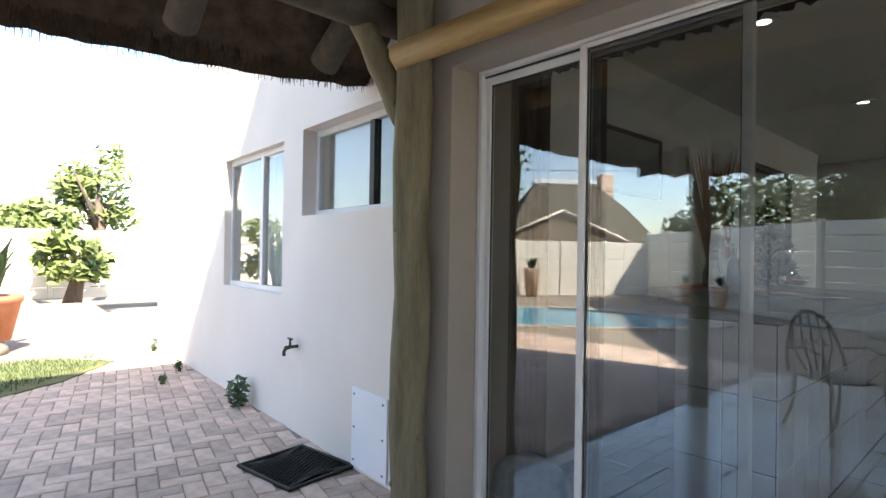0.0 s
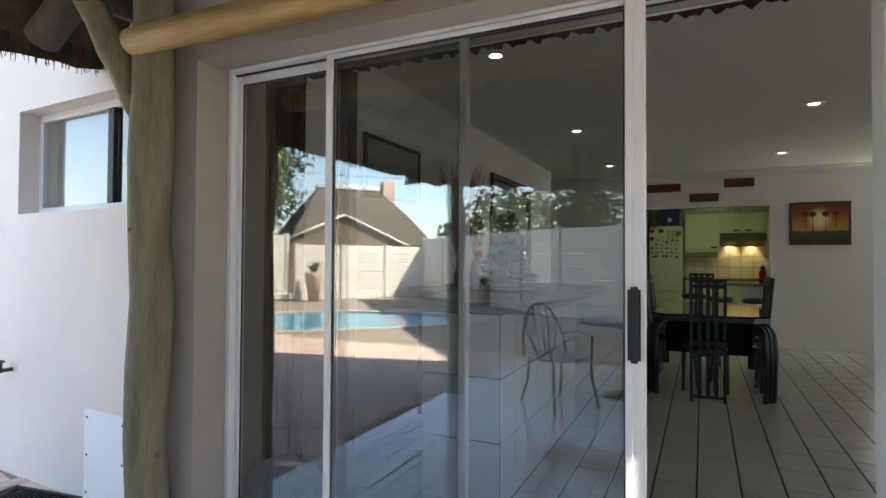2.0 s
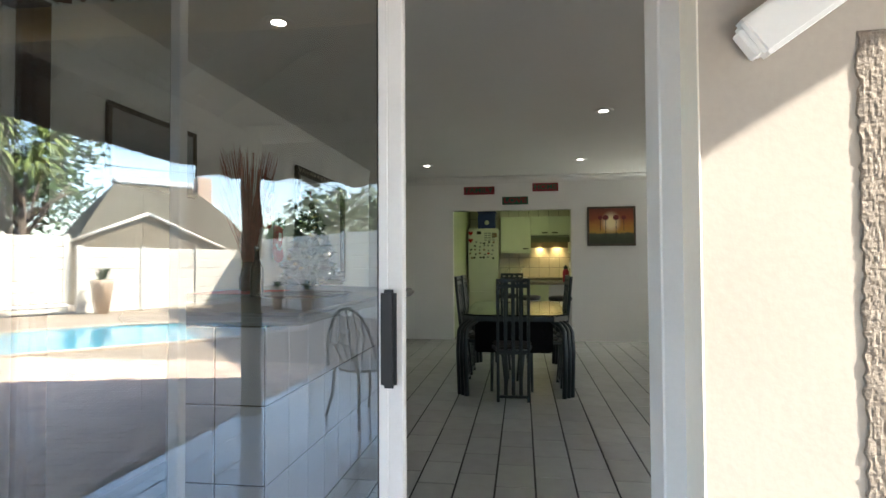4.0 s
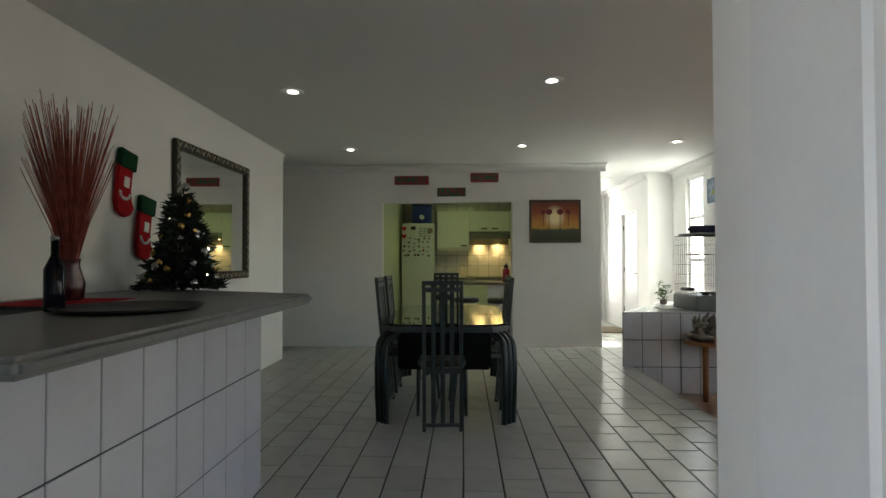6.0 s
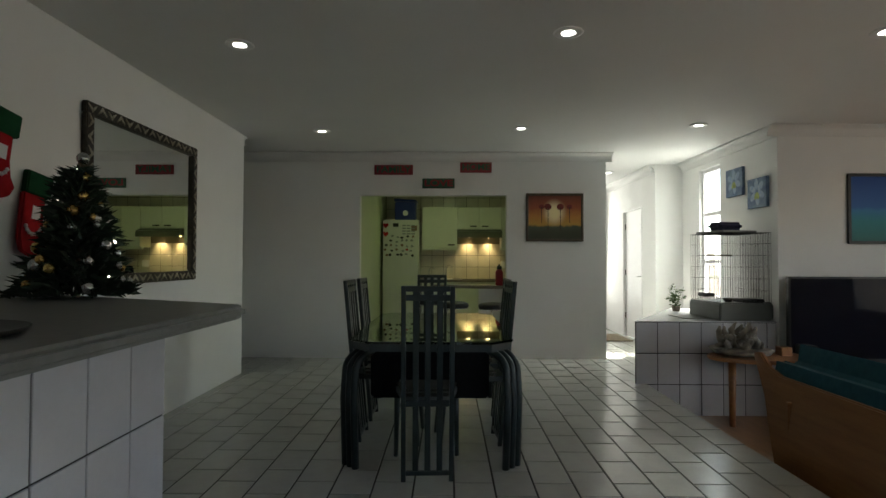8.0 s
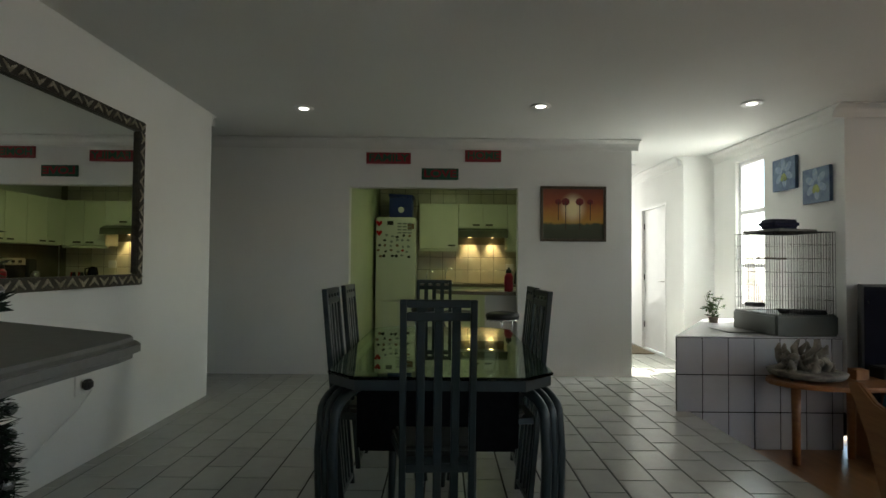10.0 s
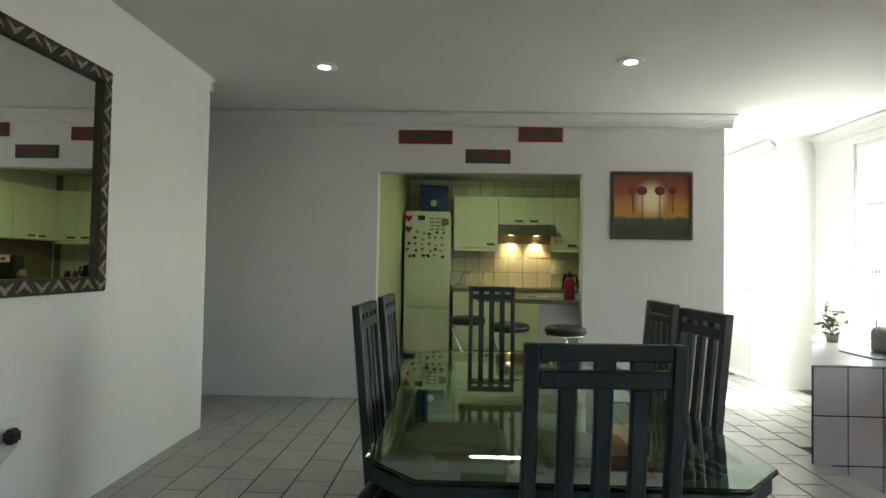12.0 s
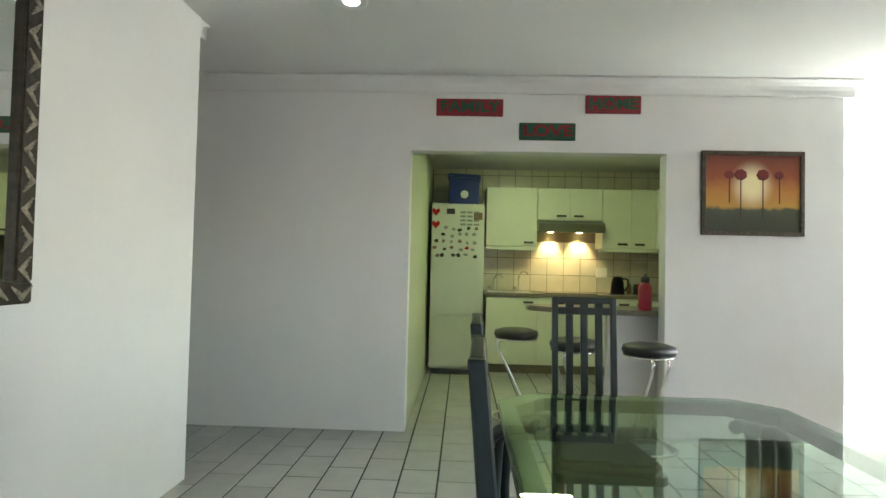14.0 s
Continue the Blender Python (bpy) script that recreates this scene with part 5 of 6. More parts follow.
def house_window(name, w, depth, mull, label):
    t = tagged(new(name), label, "window", kind="structure")
    y0, y1, z0, z1 = w
    bm = bmesh.new()
    f = 0.045
    for a0, c0, a1, c1 in ((y0, z0, y1, z0 + f), (y0, z1 - f, y1, z1), (y0, z0 + f, y0 + f, z1 - f), (y1 - f, z0 + f, y1, z1 - f)):
        bx(bm, depth, a0, c0, depth + 0.05, a1, c1)
    part("window_frame", turned(bev(bm, 0.004), EW), M_ALU, t)
    part("mullion", turned(box(depth - 0.006, mull - 0.03, z0 + f, depth + 0.05, mull + 0.03, z1 - f, 0.004), EW), M_DARKMETAL if name == "window_1" else M_ALU, t)
    for a, b in ((y0 + f, mull - 0.03), (mull + 0.03, y1 - f)):
        p = part("pane", turned(box(depth + 0.02, a, z0 + f, depth + 0.026, b, z1 - f), EW), M_GLASS, t)
        p.visible_shadow = False
    return t


house_window("window_1", w1, 0.11, 1.05, "white aluminium sliding window set in plaster")
house_window("window_2", w2, 0.06, 2.75, "large white framed window near the ground")
bl = thing("window_blind", "white slatted blind behind the high window", "blind")
for i in range(16):
    part("slat", turned(box(-0.02, -0.57, 0, 0.02, 0.50, 0.003), EW @ pose(0.205, 1.24, 1.53 + 0.037 * i, 0, 62, 0)), M_WHITE, bl)
cv = thing("net_curtain", "pale net curtain behind the large window", "curtain")
bm = bmesh.new()
n = 50
rows = [[bm.verts.new(EW @ Vector((0.34 + 0.025 * math.sin(k * 1.3), 2.15 + 1.43 * k / n, z))) for k in range(n + 1)] for z in (0.85, 2.12)]
for k in range(n):
    bm.faces.new((rows[0][k], rows[0][k + 1], rows[1][k + 1], rows[1][k])).smooth = True
part("drop", bm, M_WHITE, cv)

tp = thing("garden_tap", "old brass garden tap on the wall", "tap", m=EW @ pose(0, 1.86, 0.55))
M_BRASS = material("tarnished_brass", (0.14, 0.12, 0.08), 0.45, 0.8, vary=0.3, scale=40, bump=0.2)
part("spout", tube(bmesh.new(), [(0, 0, 0), (-0.05, 0, 0), (-0.09, 0, -0.005), (-0.105, 0, -0.03), (-0.105, 0, -0.06)], [0.012, 0.012, 0.017, 0.012, 0.013], 10), M_BRASS, tp)
part("stem", tube(bmesh.new(), [(-0.06, 0, 0.0), (-0.06, 0, 0.055)], 0.009, 8), M_BRASS, tp)
part("handle", tube(bmesh.new(), [(-0.06, -0.035, 0.058), (-0.06, 0.035, 0.058)], 0.008, 8), M_BRASS, tp)
bp = thing("access_panel", "white screwed cover panel on the wall", "panel", m=EW @ pose(0, 0.85, 0))
part("plate", box(-0.012, -0.19, -0.06, -0.001, 0.20, 0.42, 0.003), material("bright_white_board", (0.90, 0.92, 0.95), 0.5, vary=0.02, bump=0.02), bp)
for y in (-0.15, 0.17):
    for z in (-0.02, 0.18, 0.38):
        part("screw", turned(lathe(bmesh.new(), [(0.007, 0), (0.006, 0.003)], n=8), pose(-0.012, y, z, 0, -90, 0)), M_DARKMETAL, bp)
gr = thing("drain_grate", "black expanded metal grate in a frame", "grate", m=pose(2.2, 3.47, G, 0, 0, 8))
part("frame", bev(bx(bx(bx(bx(bmesh.new(), -0.24, -0.27, 0.0, 0.24, -0.25, 0.018), -0.24, 0.25, 0.0, 0.24, 0.27, 0.018), -0.24, -0.25, 0, -0.22, 0.25, 0.018), 0.22, -0.25, 0, 0.24, 0.25, 0.018), 0.003), M_DARKMETAL, gr)
bm = bmesh.new()
for i in range(-16, 17):
    for s in (-1, 1):
        pts = []
        for e in (-0.22, 0.22):
            pts.append((e, i * 0.03 + s * e * 0.5))
        a, b = pts
        if abs(a[1]) < 0.26 and abs(b[1]) < 0.26 or abs(i) < 10:
            a, b = (a[0], max(-0.25, min(0.25, a[1]))), (b[0], max(-0.25, min(0.25, b[1])))
            part("bar", tube(bmesh.new(), [(*a, 0.012 + 0.003 * s), (*b, 0.012 + 0.003 * s)], 0.004, 4), M_DARKMETAL, gr)
part("pan", box(-0.24, -0.27, 0.001, 0.24, 0.27, 0.006), M_SCREEN, gr)
rng = random.Random(21)
for x, y, s in ((2.44, 4.95, 1.0), (2.50, 6.7, 0.45), (2.2, 6.2, 0.35), (2.62, 8.1, 0.4)):
    wd = thing("weed", "small green weed growing at the wall", "plant", "wall weeds", pose(x, y, G))
    bm = bmesh.new()
    leafy(bm, rng, (0, 0, 0.13 * s), (0.09 * s, 0.11 * s, 0.14 * s), int(90 * s) + 25, 0.035 * (0.5 + 0.5 * s))
    tube(bm, [(0, 0, 0), (0, 0, 0.18 * s)], 0.004, 5)
    part("leaves", bm, M_LEAF, wd)

# lapa: gum poles, beams, thatch


def pole(bm, a, b, r, wob=0.012, n=12, seed=0):
    a, b = Vector(a), Vector(b)
    k = 9
    pts = [a.lerp(b, i / k) + Vector((math.sin(i * 1.7 + seed), math.cos(i * 2.3 + seed), 0)) * wob * (0 if i in (0, k) else 1) for i in range(k + 1)]
    tube(bm, pts, [r * (1 + 0.05 * math.sin(i * 2.1 + seed)) for i in range(k + 1)], n)
    for i in range(7):
        j = rng.random()
        c = a.lerp(b, j)
        ang = rng.uniform(0, 6.28)
        ball(bm, (c.x + r * 0.93 * math.cos(ang), c.y + r * 0.93 * math.sin(ang), c.z), r * 0.16, 6)
    return bm


lapa = thing("thatched_lapa", "thatched patio roof on weathered gum poles", "lapa")
part("post", pole(bmesh.new(), (2.11, 2.28, G), (2.11, 2.28, 2.5), 0.083, 0.008, 14, 1), M_LOG, lapa, "weathered grey-green gum post")
part("post", pole(bmesh.new(), (-0.85, 2.45, G), (-0.85, 2.45, 2.4), 0.085, 0.01, 14, 2), M_LOG, lapa)
part("post", pole(bmesh.new(), (-0.85, -0.5, G), (-0.85, -0.5, 2.4), 0.085, 0.01, 14, 3), M_LOG, lapa)
part("brace", pole(bmesh.new(), (2.10, 2.33, 1.84), (1.97, 2.56, 2.40), 0.058, 0.004, 12, 4), M_LOG, lapa)
part("beam", pole(bmesh.new(), (1.965, 2.21, 2.065), (1.965, -0.9, 2.02), 0.053, 0.007, 14, 5), M_LOGY, lapa, "varnished yellow pine pole over the door")
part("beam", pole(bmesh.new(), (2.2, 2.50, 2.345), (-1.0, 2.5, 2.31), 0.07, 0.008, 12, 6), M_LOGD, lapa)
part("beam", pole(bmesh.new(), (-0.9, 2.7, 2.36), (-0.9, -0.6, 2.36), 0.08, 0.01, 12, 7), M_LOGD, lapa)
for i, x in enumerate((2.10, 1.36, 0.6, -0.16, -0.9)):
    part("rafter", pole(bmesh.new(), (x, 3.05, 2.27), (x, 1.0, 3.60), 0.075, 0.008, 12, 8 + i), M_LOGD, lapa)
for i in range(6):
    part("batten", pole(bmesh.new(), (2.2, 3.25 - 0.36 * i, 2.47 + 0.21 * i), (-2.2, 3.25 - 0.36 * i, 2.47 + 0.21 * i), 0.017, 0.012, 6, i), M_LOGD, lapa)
# roof skin: eave all round, rising to a ridge
eave = [(2.55, 3.12), (2.0, 3.36), (1.3, 3.5), (0.7, 3.58), (-0.4, 3.62), (-1.4, 3.55), (-1.75, 3.3), (-2.3, 2.5), (-2.6, 1.5), (-2.9, 0.0), (-3.2, -1.5), (-3.0, -2.9), (-1.5, -3.3), (0.6, -3.1), (1.65, -2.4), (1.9, -1.1), (2.056, -0.853), (2.087, -1.02), (2.19, -1.55)]
bm = bmesh.new()
fine_eave = []
for a, b in zip(eave, eave[1:]):
    for k in range(8):
        fine_eave.append((a[0] + (b[0] - a[0]) * k / 8, a[1] + (b[1] - a[1]) * k / 8))
fine_eave.append(eave[-1])
rings = []
# the unseen upper rings are raised and lengthened to throw shade farther out
for f, fx, z, dz in ((1.0, 1.0, 2.245, 0.012), (1.02, 1.02, 2.42, 0.02), (0.55, 0.98, 4.5, 0.03), (0.12, 0.92, 7.1, 0.0)):
    rings.append([bm.verts.new((0.9 + (x - 0.9) * fx if x < 2.15 else x, 1.0 + (y - 1.0) * f, z + rng.uniform(-dz, dz))) for x, y in fine_eave])
inner = [bm.verts.new((0.9 + (x - 0.9) * 0.93 if x < 2.15 else x, 1.0 + (y - 1.0) * 0.93, 2.36)) for x, y in fine_eave]
under = [bm.verts.new((0.9 + (x - 0.9) * 0.1 if x < 2.15 else x, 1.0 + (y - 1.0) * 0.1, 3.9)) for x, y in fine_eave]
for a, b in ((rings[0], rings[1]), (rings[1], rings[2]), (rings[2], rings[3]), (inner, rings[0]), (under, inner)):
    for k in range(len(a) - 1):
        bm.faces.new((a[k], a[k + 1], b[k + 1], b[k]))
bm.faces.new(rings[3][::-1])
part("thatch", bm, M_THATCH, lapa, "thick dark dry thatch")
bm = bmesh.new()
for a, b in zip(fine_eave, fine_eave[1:]):
    for k in range(26 if a[0] < 1.8 or a[1] > 0 else 0):
        f = rng.random()
        x, y = a[0] + (b[0] - a[0]) * f, a[1] + (b[1] - a[1]) * f
        s = 1 - 0.05 * rng.random()
        x, y = (0.9 + (x - 0.9) * s if x < 2.15 else x), 1.0 + (y - 1.0) * s
        tube(bm, [(x, y, 2.33), (x + rng.uniform(-0.02, 0.02), y + rng.uniform(-0.02, 0.02), 2.25 - rng.random() ** 2 * 0.06)], [0.004, 0.0015], 3, False)
part("eave_fringe", bm, M_THATCH, lapa, "ragged thatch ends")

bm = bmesh.new()
n = 160
front, back = [], []
for k in range(n + 1):
    y = 3.42 - 4.6 * k / n
    low_z = 2.02 + 0.09 * max(0.0, y - 2.4) - 0.1 * min(2.4, max(0.0, 2.4 - y)) + 0.05 * abs(math.sin((y - 3.42) * 7.5)) + rng.uniform(-0.008, 0.008)
    x = -1.52 + 0.03 * math.sin(k * 0.9)
    front.append([bm.verts.new((x, y, low_z)), bm.verts.new((x - 0.03, y, 2.3)), bm.verts.new((x - 0.02, y, 2.75))])
    back.append([bm.verts.new((x - 0.09, y, low_z + 0.01)), bm.verts.new((x - 0.13, y, 2.3)), bm.verts.new((x - 0.12, y, 2.75))])
for k in range(n):
    for j in range(2):
        bm.faces.new((front[k][j], front[k + 1][j], front[k + 1][j + 1], front[k][j + 1]))
        bm.faces.new((back[k][j + 1], back[k + 1][j + 1], back[k + 1][j], back[k][j]))
    bm.faces.new((back[k][0], back[k + 1][0], front[k + 1][0], front[k][0]))
part("thatch_skirt", bm, M_THATCH, lapa, "scalloped lower edge of the thatch")

# roughcast band that begins with a ragged edge beyond the smooth surround
bm = bmesh.new()
cols, rws = 120, 400
grid = []
for j in range(rws + 1):
    z = -0.07 + 1.72 * j / rws
    row = []
    for i in range(cols + 1):
        y = -0.52 - 0.4 * i / cols
        lump = noise.noise(Vector((3.0, y * 150, z * 35))) * 0.6 + noise.noise(Vector((9.0, y * 190 + 4, z * 130))) * 0.6
        out = 0.0 if i == 0 or j == rws else 0.0022 + 0.0019 * lump
        row.append(bm.verts.new((2.1985 - out, y + (0.007 * noise.noise(Vector((z * 61, 2.3, 1.7))) if i < 3 else 0.0), z)))
    grid.append(row)
for a, b in zip(grid, grid[1:]):
    for i in range(cols):
        bm.faces.new((a[i], b[i], b[i + 1], a[i + 1]))
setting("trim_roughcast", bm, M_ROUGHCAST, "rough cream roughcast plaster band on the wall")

# white light fitting beside the door
fit_ = thing("wall_light", "white rectangular light fitting on the wall", "wall light", m=pose(2.2, -0.325, 1.63, -35, 0, 0))
part("housing", box(-0.045, -0.62, -0.04, 0.0, 0.0, 0.045, 0.008, 2), M_WHITE, fit_)
part("end_cap", box(-0.038, 0.0, -0.03, -0.006, 0.012, 0.03, 0.003), M_ALU, fit_, "pale grey end cap")

# ground
bm = bmesh.new()
gx = [-5000, -60, -14, 2.3, 60, 5000]
v = [[bm.verts.new((x, y, G - 0.012)) for y in (-5000, -60, 60, 5000)] for x in gx]
for i in range(5):
    for j in range(3):
        if not (i == 3 and j == 1):
            bm.faces.new((v[i][j], v[i + 1][j], v[i + 1][j + 1], v[i][j + 1]))
inn = [bm.verts.new(p) for p in ((2.3, -60, G - 0.0125), (60, -60, G - 0.0125), (60, 60, G - 0.0125), (2.3, 60, G - 0.0125))]
bm.faces.new([bm.verts.new((p.co.x, p.co.y, -0.45)) for p in inn])
ground = tagged(mesh("ground", bm, M_SAND), "sandy ground under the paving", "ground", kind="structure")
bm = bmesh.new()
prism(bm, [(-0.4, 6.25), (0.95, 6.5), (1.5, 6.9), (2.1, 7.7), (1.6, 8.2), (-0.4, 8.4)], G - 0.01, G + 0.012)
tagged(mesh("lawn", bm, M_GRASS), "patch of dry green lawn", "lawn", kind="structure")
bm = bmesh.new()
for i in range(3600):
    x, y = rng.uniform(-0.4, 2.0), rng.uniform(6.4, 8.3)
    if x > 0.9 and y < 6.5 + (x - 0.9) * 1.0:
        continue
    d = Vector((rng.uniform(-0.3, 0.3), rng.uniform(-0.3, 0.3), 1)) * rng.uniform(0.02, 0.05)
    p = Vector((x, y, G + 0.012))
    bm.faces.new([bm.verts.new(q) for q in (p, p + Vector((0.008, 0, 0)), p + d)])
tagged(mesh("grass_blades", bm, M_LEAF), "short lawn grass blades", "grass", kind="stuff")
# garden bed edge, pot
for i in range(5):
    bm = ball(bmesh.new(), (0, 0, 0), 0.3, 12, 0.45)
    for q in bm.verts:
        q.co *= 1 + 0.25 * noise.noise(q.co * 4 + Vector((i, 0, 0)))
    o = tagged(mesh("garden_rock", bm, M_STONE), "rough brown garden edging rock", "rock", "bed edging rocks")
    o.matrix_world = pose(0.95 - 0.38 * i, 9.1 + 0.08 * math.sin(i * 2), G + 0.06, 0, 0, 40 * i)
bed = setting("ground_bed", prism(bmesh.new(), [(-0.5, 9.15), (1.1, 9.15), (1.2, 11.0), (-0.5, 11.0)], G - 0.01, G + 0.10), M_SAND, "raised earth garden bed")


M_POTBEIGE = material("pale_sandstone_pot", (0.52, 0.38, 0.27), 0.85, vary=0.12, scale=9, bump=0.2)


def potted(x, y, z, s, kind, label):
    t = thing("plant_pot", label, "pot plant", "garden pots", pose(x, y, z))
    part("pot", lathe(bmesh.new(), [(0.13 * s, 0), (0.2 * s, 0.34 * s), (0.22 * s, 0.36 * s), (0.22 * s, 0.41 * s), (0.19 * s, 0.41 * s), (0.17 * s, 0.36 * s)] if kind else [(0.10 * s, 0), (0.17 * s, 0.5 * s), (0.175 * s, 0.56 * s), (0.15 * s, 0.56 * s), (0.14 * s, 0.5 * s)], n=22), M_TERRA if kind else M_POTBEIGE, t)
    bm = bmesh.new()
    for i in range(26):
        a, h = rng.uniform(0, 6.28), rng.uniform(0.3, 0.6) * s * (1 if kind else 0.45)
        d = Vector((math.cos(a), math.sin(a), 0))
        z0 = (0.38 if kind else 0.52) * s
        p0, p1, p2 = Vector((0, 0, z0)), d * 0.08 * s + Vector((0, 0, z0 + h * 0.7)), d * rng.uniform(0.12, 0.22) * s + Vector((0, 0, z0 + h))
        w = d.cross(Vector((0, 0, 1))) * 0.028 * s
        vv = [bm.verts.new(q) for q in (p0 - w, p0 + w, p1 + w, p1 - w, p2)]
        bm.faces.new((vv[0], vv[1], vv[2], vv[3]))
        bm.faces.new((vv[3], vv[2], vv[4]))
    part("leaves", bm, M_LEAF, t)


potted(1.08, 9.15, G + 0.16, 1.35, 1, "terracotta pot with pointed leaves on stones")


# precast fences


def fence(p, q, h, label):
    p, q = Vector((*p, 0)), Vector((*q, 0))
    L = (q - p).length
    a = math.degrees(math.atan2(q.y - p.y, q.x - p.x))
    n = max(1, round(L / 1.55))
    t = thing("precast_fence", label, "fence", "garden fences", pose(p.x, p.y, G - 0.01, 0, 0, a))
    me = piece_mesh("slab", bev(bx(bmesh.new(), 0, -0.02, 0, L / n - 0.12, 0.02, 0.286), 0.014), M_CONC)
    mp = piece_mesh("post", bev(bx(bmesh.new(), -0.06, -0.06, 0, 0.06, 0.06, h + 0.04), 0.012), M_CONC)
    for i in range(n + 1):
        piece("post", mp, t, pose(L / n * i, 0, 0))
        if i < n:
            for k in range(round(h / 0.3)):
                piece("slab", me, t, pose(L / n * i + 0.06, rng.uniform(-0.004, 0.004), 0.3 * k))


fence((-4.6, 14.9), (-9.4, 12.2), 2.1, "tall cream precast concrete slab fence")
fence((-9.5, 11.9), (-13.8, 9.5), 1.8, "cream precast concrete slab fence")
fence((-13.8, 9.5), (-8.7, 3.3), 2.1, "shaded cream precast concrete slab fence")
fence((-8.7, 3.3), (-7.4, -2.4), 2.1, "cream precast concrete slab fence by patio")
fence((-7.4, -2.4), (2.0, -9.5), 2.1, "cream precast concrete boundary fence")
fence((-4.6, 14.9), (-2.0, 17.6), 1.8, "cream precast concrete slab fence at corner")
fence((-2.0, 17.6), (12.0, 17.6), 1.8, "sunlit precast concrete slab fence at the back")

# pool
pool = tagged(new("pool"), "small curved garden pool with blue water", "pool", kind="structure")
shape = []
for k in range(40):
    a = 2 * math.pi * k / 40
    u, w = 3.4 * math.cos(a), 1.75 * math.sin(a) + 0.3 * math.cos(2 * a)
    c, s = math.cos(radians(226)), math.sin(radians(226))
    shape.append((-5.0 + u * c - w * s, 7.6 + u * s + w * c))
cx, cy = -5.0, 7.6
part("water", prism(bmesh.new(), shape, G - 0.15, G - 0.004), M_POOL, pool, "rippled turquoise water")
bm = bmesh.new()
for k in range(40):
    a, b = shape[k], shape[(k + 1) % 40]
    q = [(cx + (x - cx) * f, cy + (y - cy) * f) for f in (1.0, 1.14) for x, y in (a, b)]
    prism(bm, [q[0], q[1], q[3], q[2]], G - 0.05, G + 0.03)
part("coping", bm, material("pale_pool_coping", (0.52, 0.42, 0.32), 0.85, vary=0.1, scale=8, bump=0.3), pool, "pale stone coping")
potted(-9.5, 11.2, G, 1.6, 0, "tall pale clay pot with a small succulent")
potted(-7.2, 12.6, G, 1.6, 0, "tall pale clay pot beside the fence")
potted(-11.1, 7.0, G, 1.1, 0, "pale clay pot by the shaded fence")
potted(-10.3, 5.8, G, 1.1, 0, "pale clay pot by the shaded fence")
tagged(mesh("pool_pipe", tube(bmesh.new(), [(-5.2, 14.35, G + 0.22), (-9.3, 12.05, G + 0.22)], 0.05, 8), M_WHITE), "white pipe along the fence foot", "pipe")

# neighbours and trees, seen in the glass but for the added shade-casting house
nh = thing("thatched_house", "neighbouring house with grey thatched roof", "house", m=pose(-19.5, 17.0, G, 0, 0, 40))
part("wall", box(-3.1, -2.8, 0, 3.1, 2.8, 2.3), M_EXT2, nh)
M_GREYTHATCH = material("grey_thatch", (0.13, 0.115, 0.09), 0.95, vary=0.25, scale=3, fine=60, bump=0.6, stretch=(1, 1, 0.3), spec=0.1)
bm = bmesh.new()
lo = [bm.verts.new(p) for p in ((-3.6, -3.3, 2.0), (3.6, -3.3, 2.0), (3.6, 3.3, 2.0), (-3.6, 3.3, 2.0))]
mid = [bm.verts.new(p) for p in ((-2.6, -1.9, 3.6), (2.6, -1.9, 3.6), (2.6, 1.9, 3.6), (-2.6, 1.9, 3.6))]
hi = [bm.verts.new(p) for p in ((-1.5, 0, 5.1), (1.5, 0, 5.1))]
for k in range(4):
    bm.faces.new((lo[k], lo[(k + 1) % 4], mid[(k + 1) % 4], mid[k]))
bm.faces.new((mid[0], mid[1], hi[1], hi[0]))
bm.faces.new((mid[2], mid[3], hi[0], hi[1]))
bm.faces.new((mid[1], mid[2], hi[1]))
bm.faces.new((mid[3], mid[0], hi[0]))
rf = part("roof", bm, M_GREYTHATCH, nh, "grey thatched roof")
part("ridge_cap", box(-1.7, -0.3, 4.92, 1.7, 0.3, 5.2, 0.06, 2), M_WHITE, rf, "pale ridge capping")
part("chimney", box(-2.5, -0.35, 3.4, -1.85, 0.35, 5.5, 0.02), M_BRICK, rf, "brick chimney")
# unseen block in house form, added to shade the fence and pool side
th = thing("neighbouring_house", "unseen tall house block added to cast shade over the fence", "house", m=pose(-6.9, -3.35, G, 0, 0, 140))
part("wall", box(-3.7, 0.3, 0, 7.7, 6.0, 10.4), M_EXT2, th)
part("roof", bev(prism(bmesh.new(), [(-4.0, 0.0), (8.0, 0.0), (8.0, 6.3), (-4.0, 6.3)], 10.4, 10.7), 0.03), M_STONE, th, "flat grey roof slab")
for x in (-2.6, 0.2, 3.0, 5.8):
    for z in (1.0, 4.2, 7.4):
        w_ = part("window", box(x, 0.25, z, x + 1.2, 0.32, z + 1.3, 0.01), M_ALU, th)
        part("pane", box(x + 0.06, 0.244, z + 0.06, x + 1.14, 0.249, z + 1.24), M_SCREEN, w_, "dark glass pane")
sh = thing("garden_shed", "grey timber gabled shed behind the fence", "shed", m=pose(-14.2, 13.4, G, 0, 0, 40))
bm = bmesh.new()
for i in range(26):
    x = -2.6 + 0.2 * i
    bx(bm, x + 0.006, -0.05, 0, x + 0.194, 0.0, 1.9 + 1.15 * (1 - abs(x + 0.1) / 2.6))
part("board_wall", bm, material("silvered_timber", (0.27, 0.22, 0.16), 0.9, vary=0.25, scale=6, bump=0.4, stretch=(4, 4, 0.4), random_tint=0.12), sh, "weathered grey timber boards")
for s in (-1, 1):
    part("barge_board", tube(bmesh.new(), [(0, -0.12, 3.12), (s * 2.75, -0.12, 1.9)], 0.07, 4), M_CONC, sh)
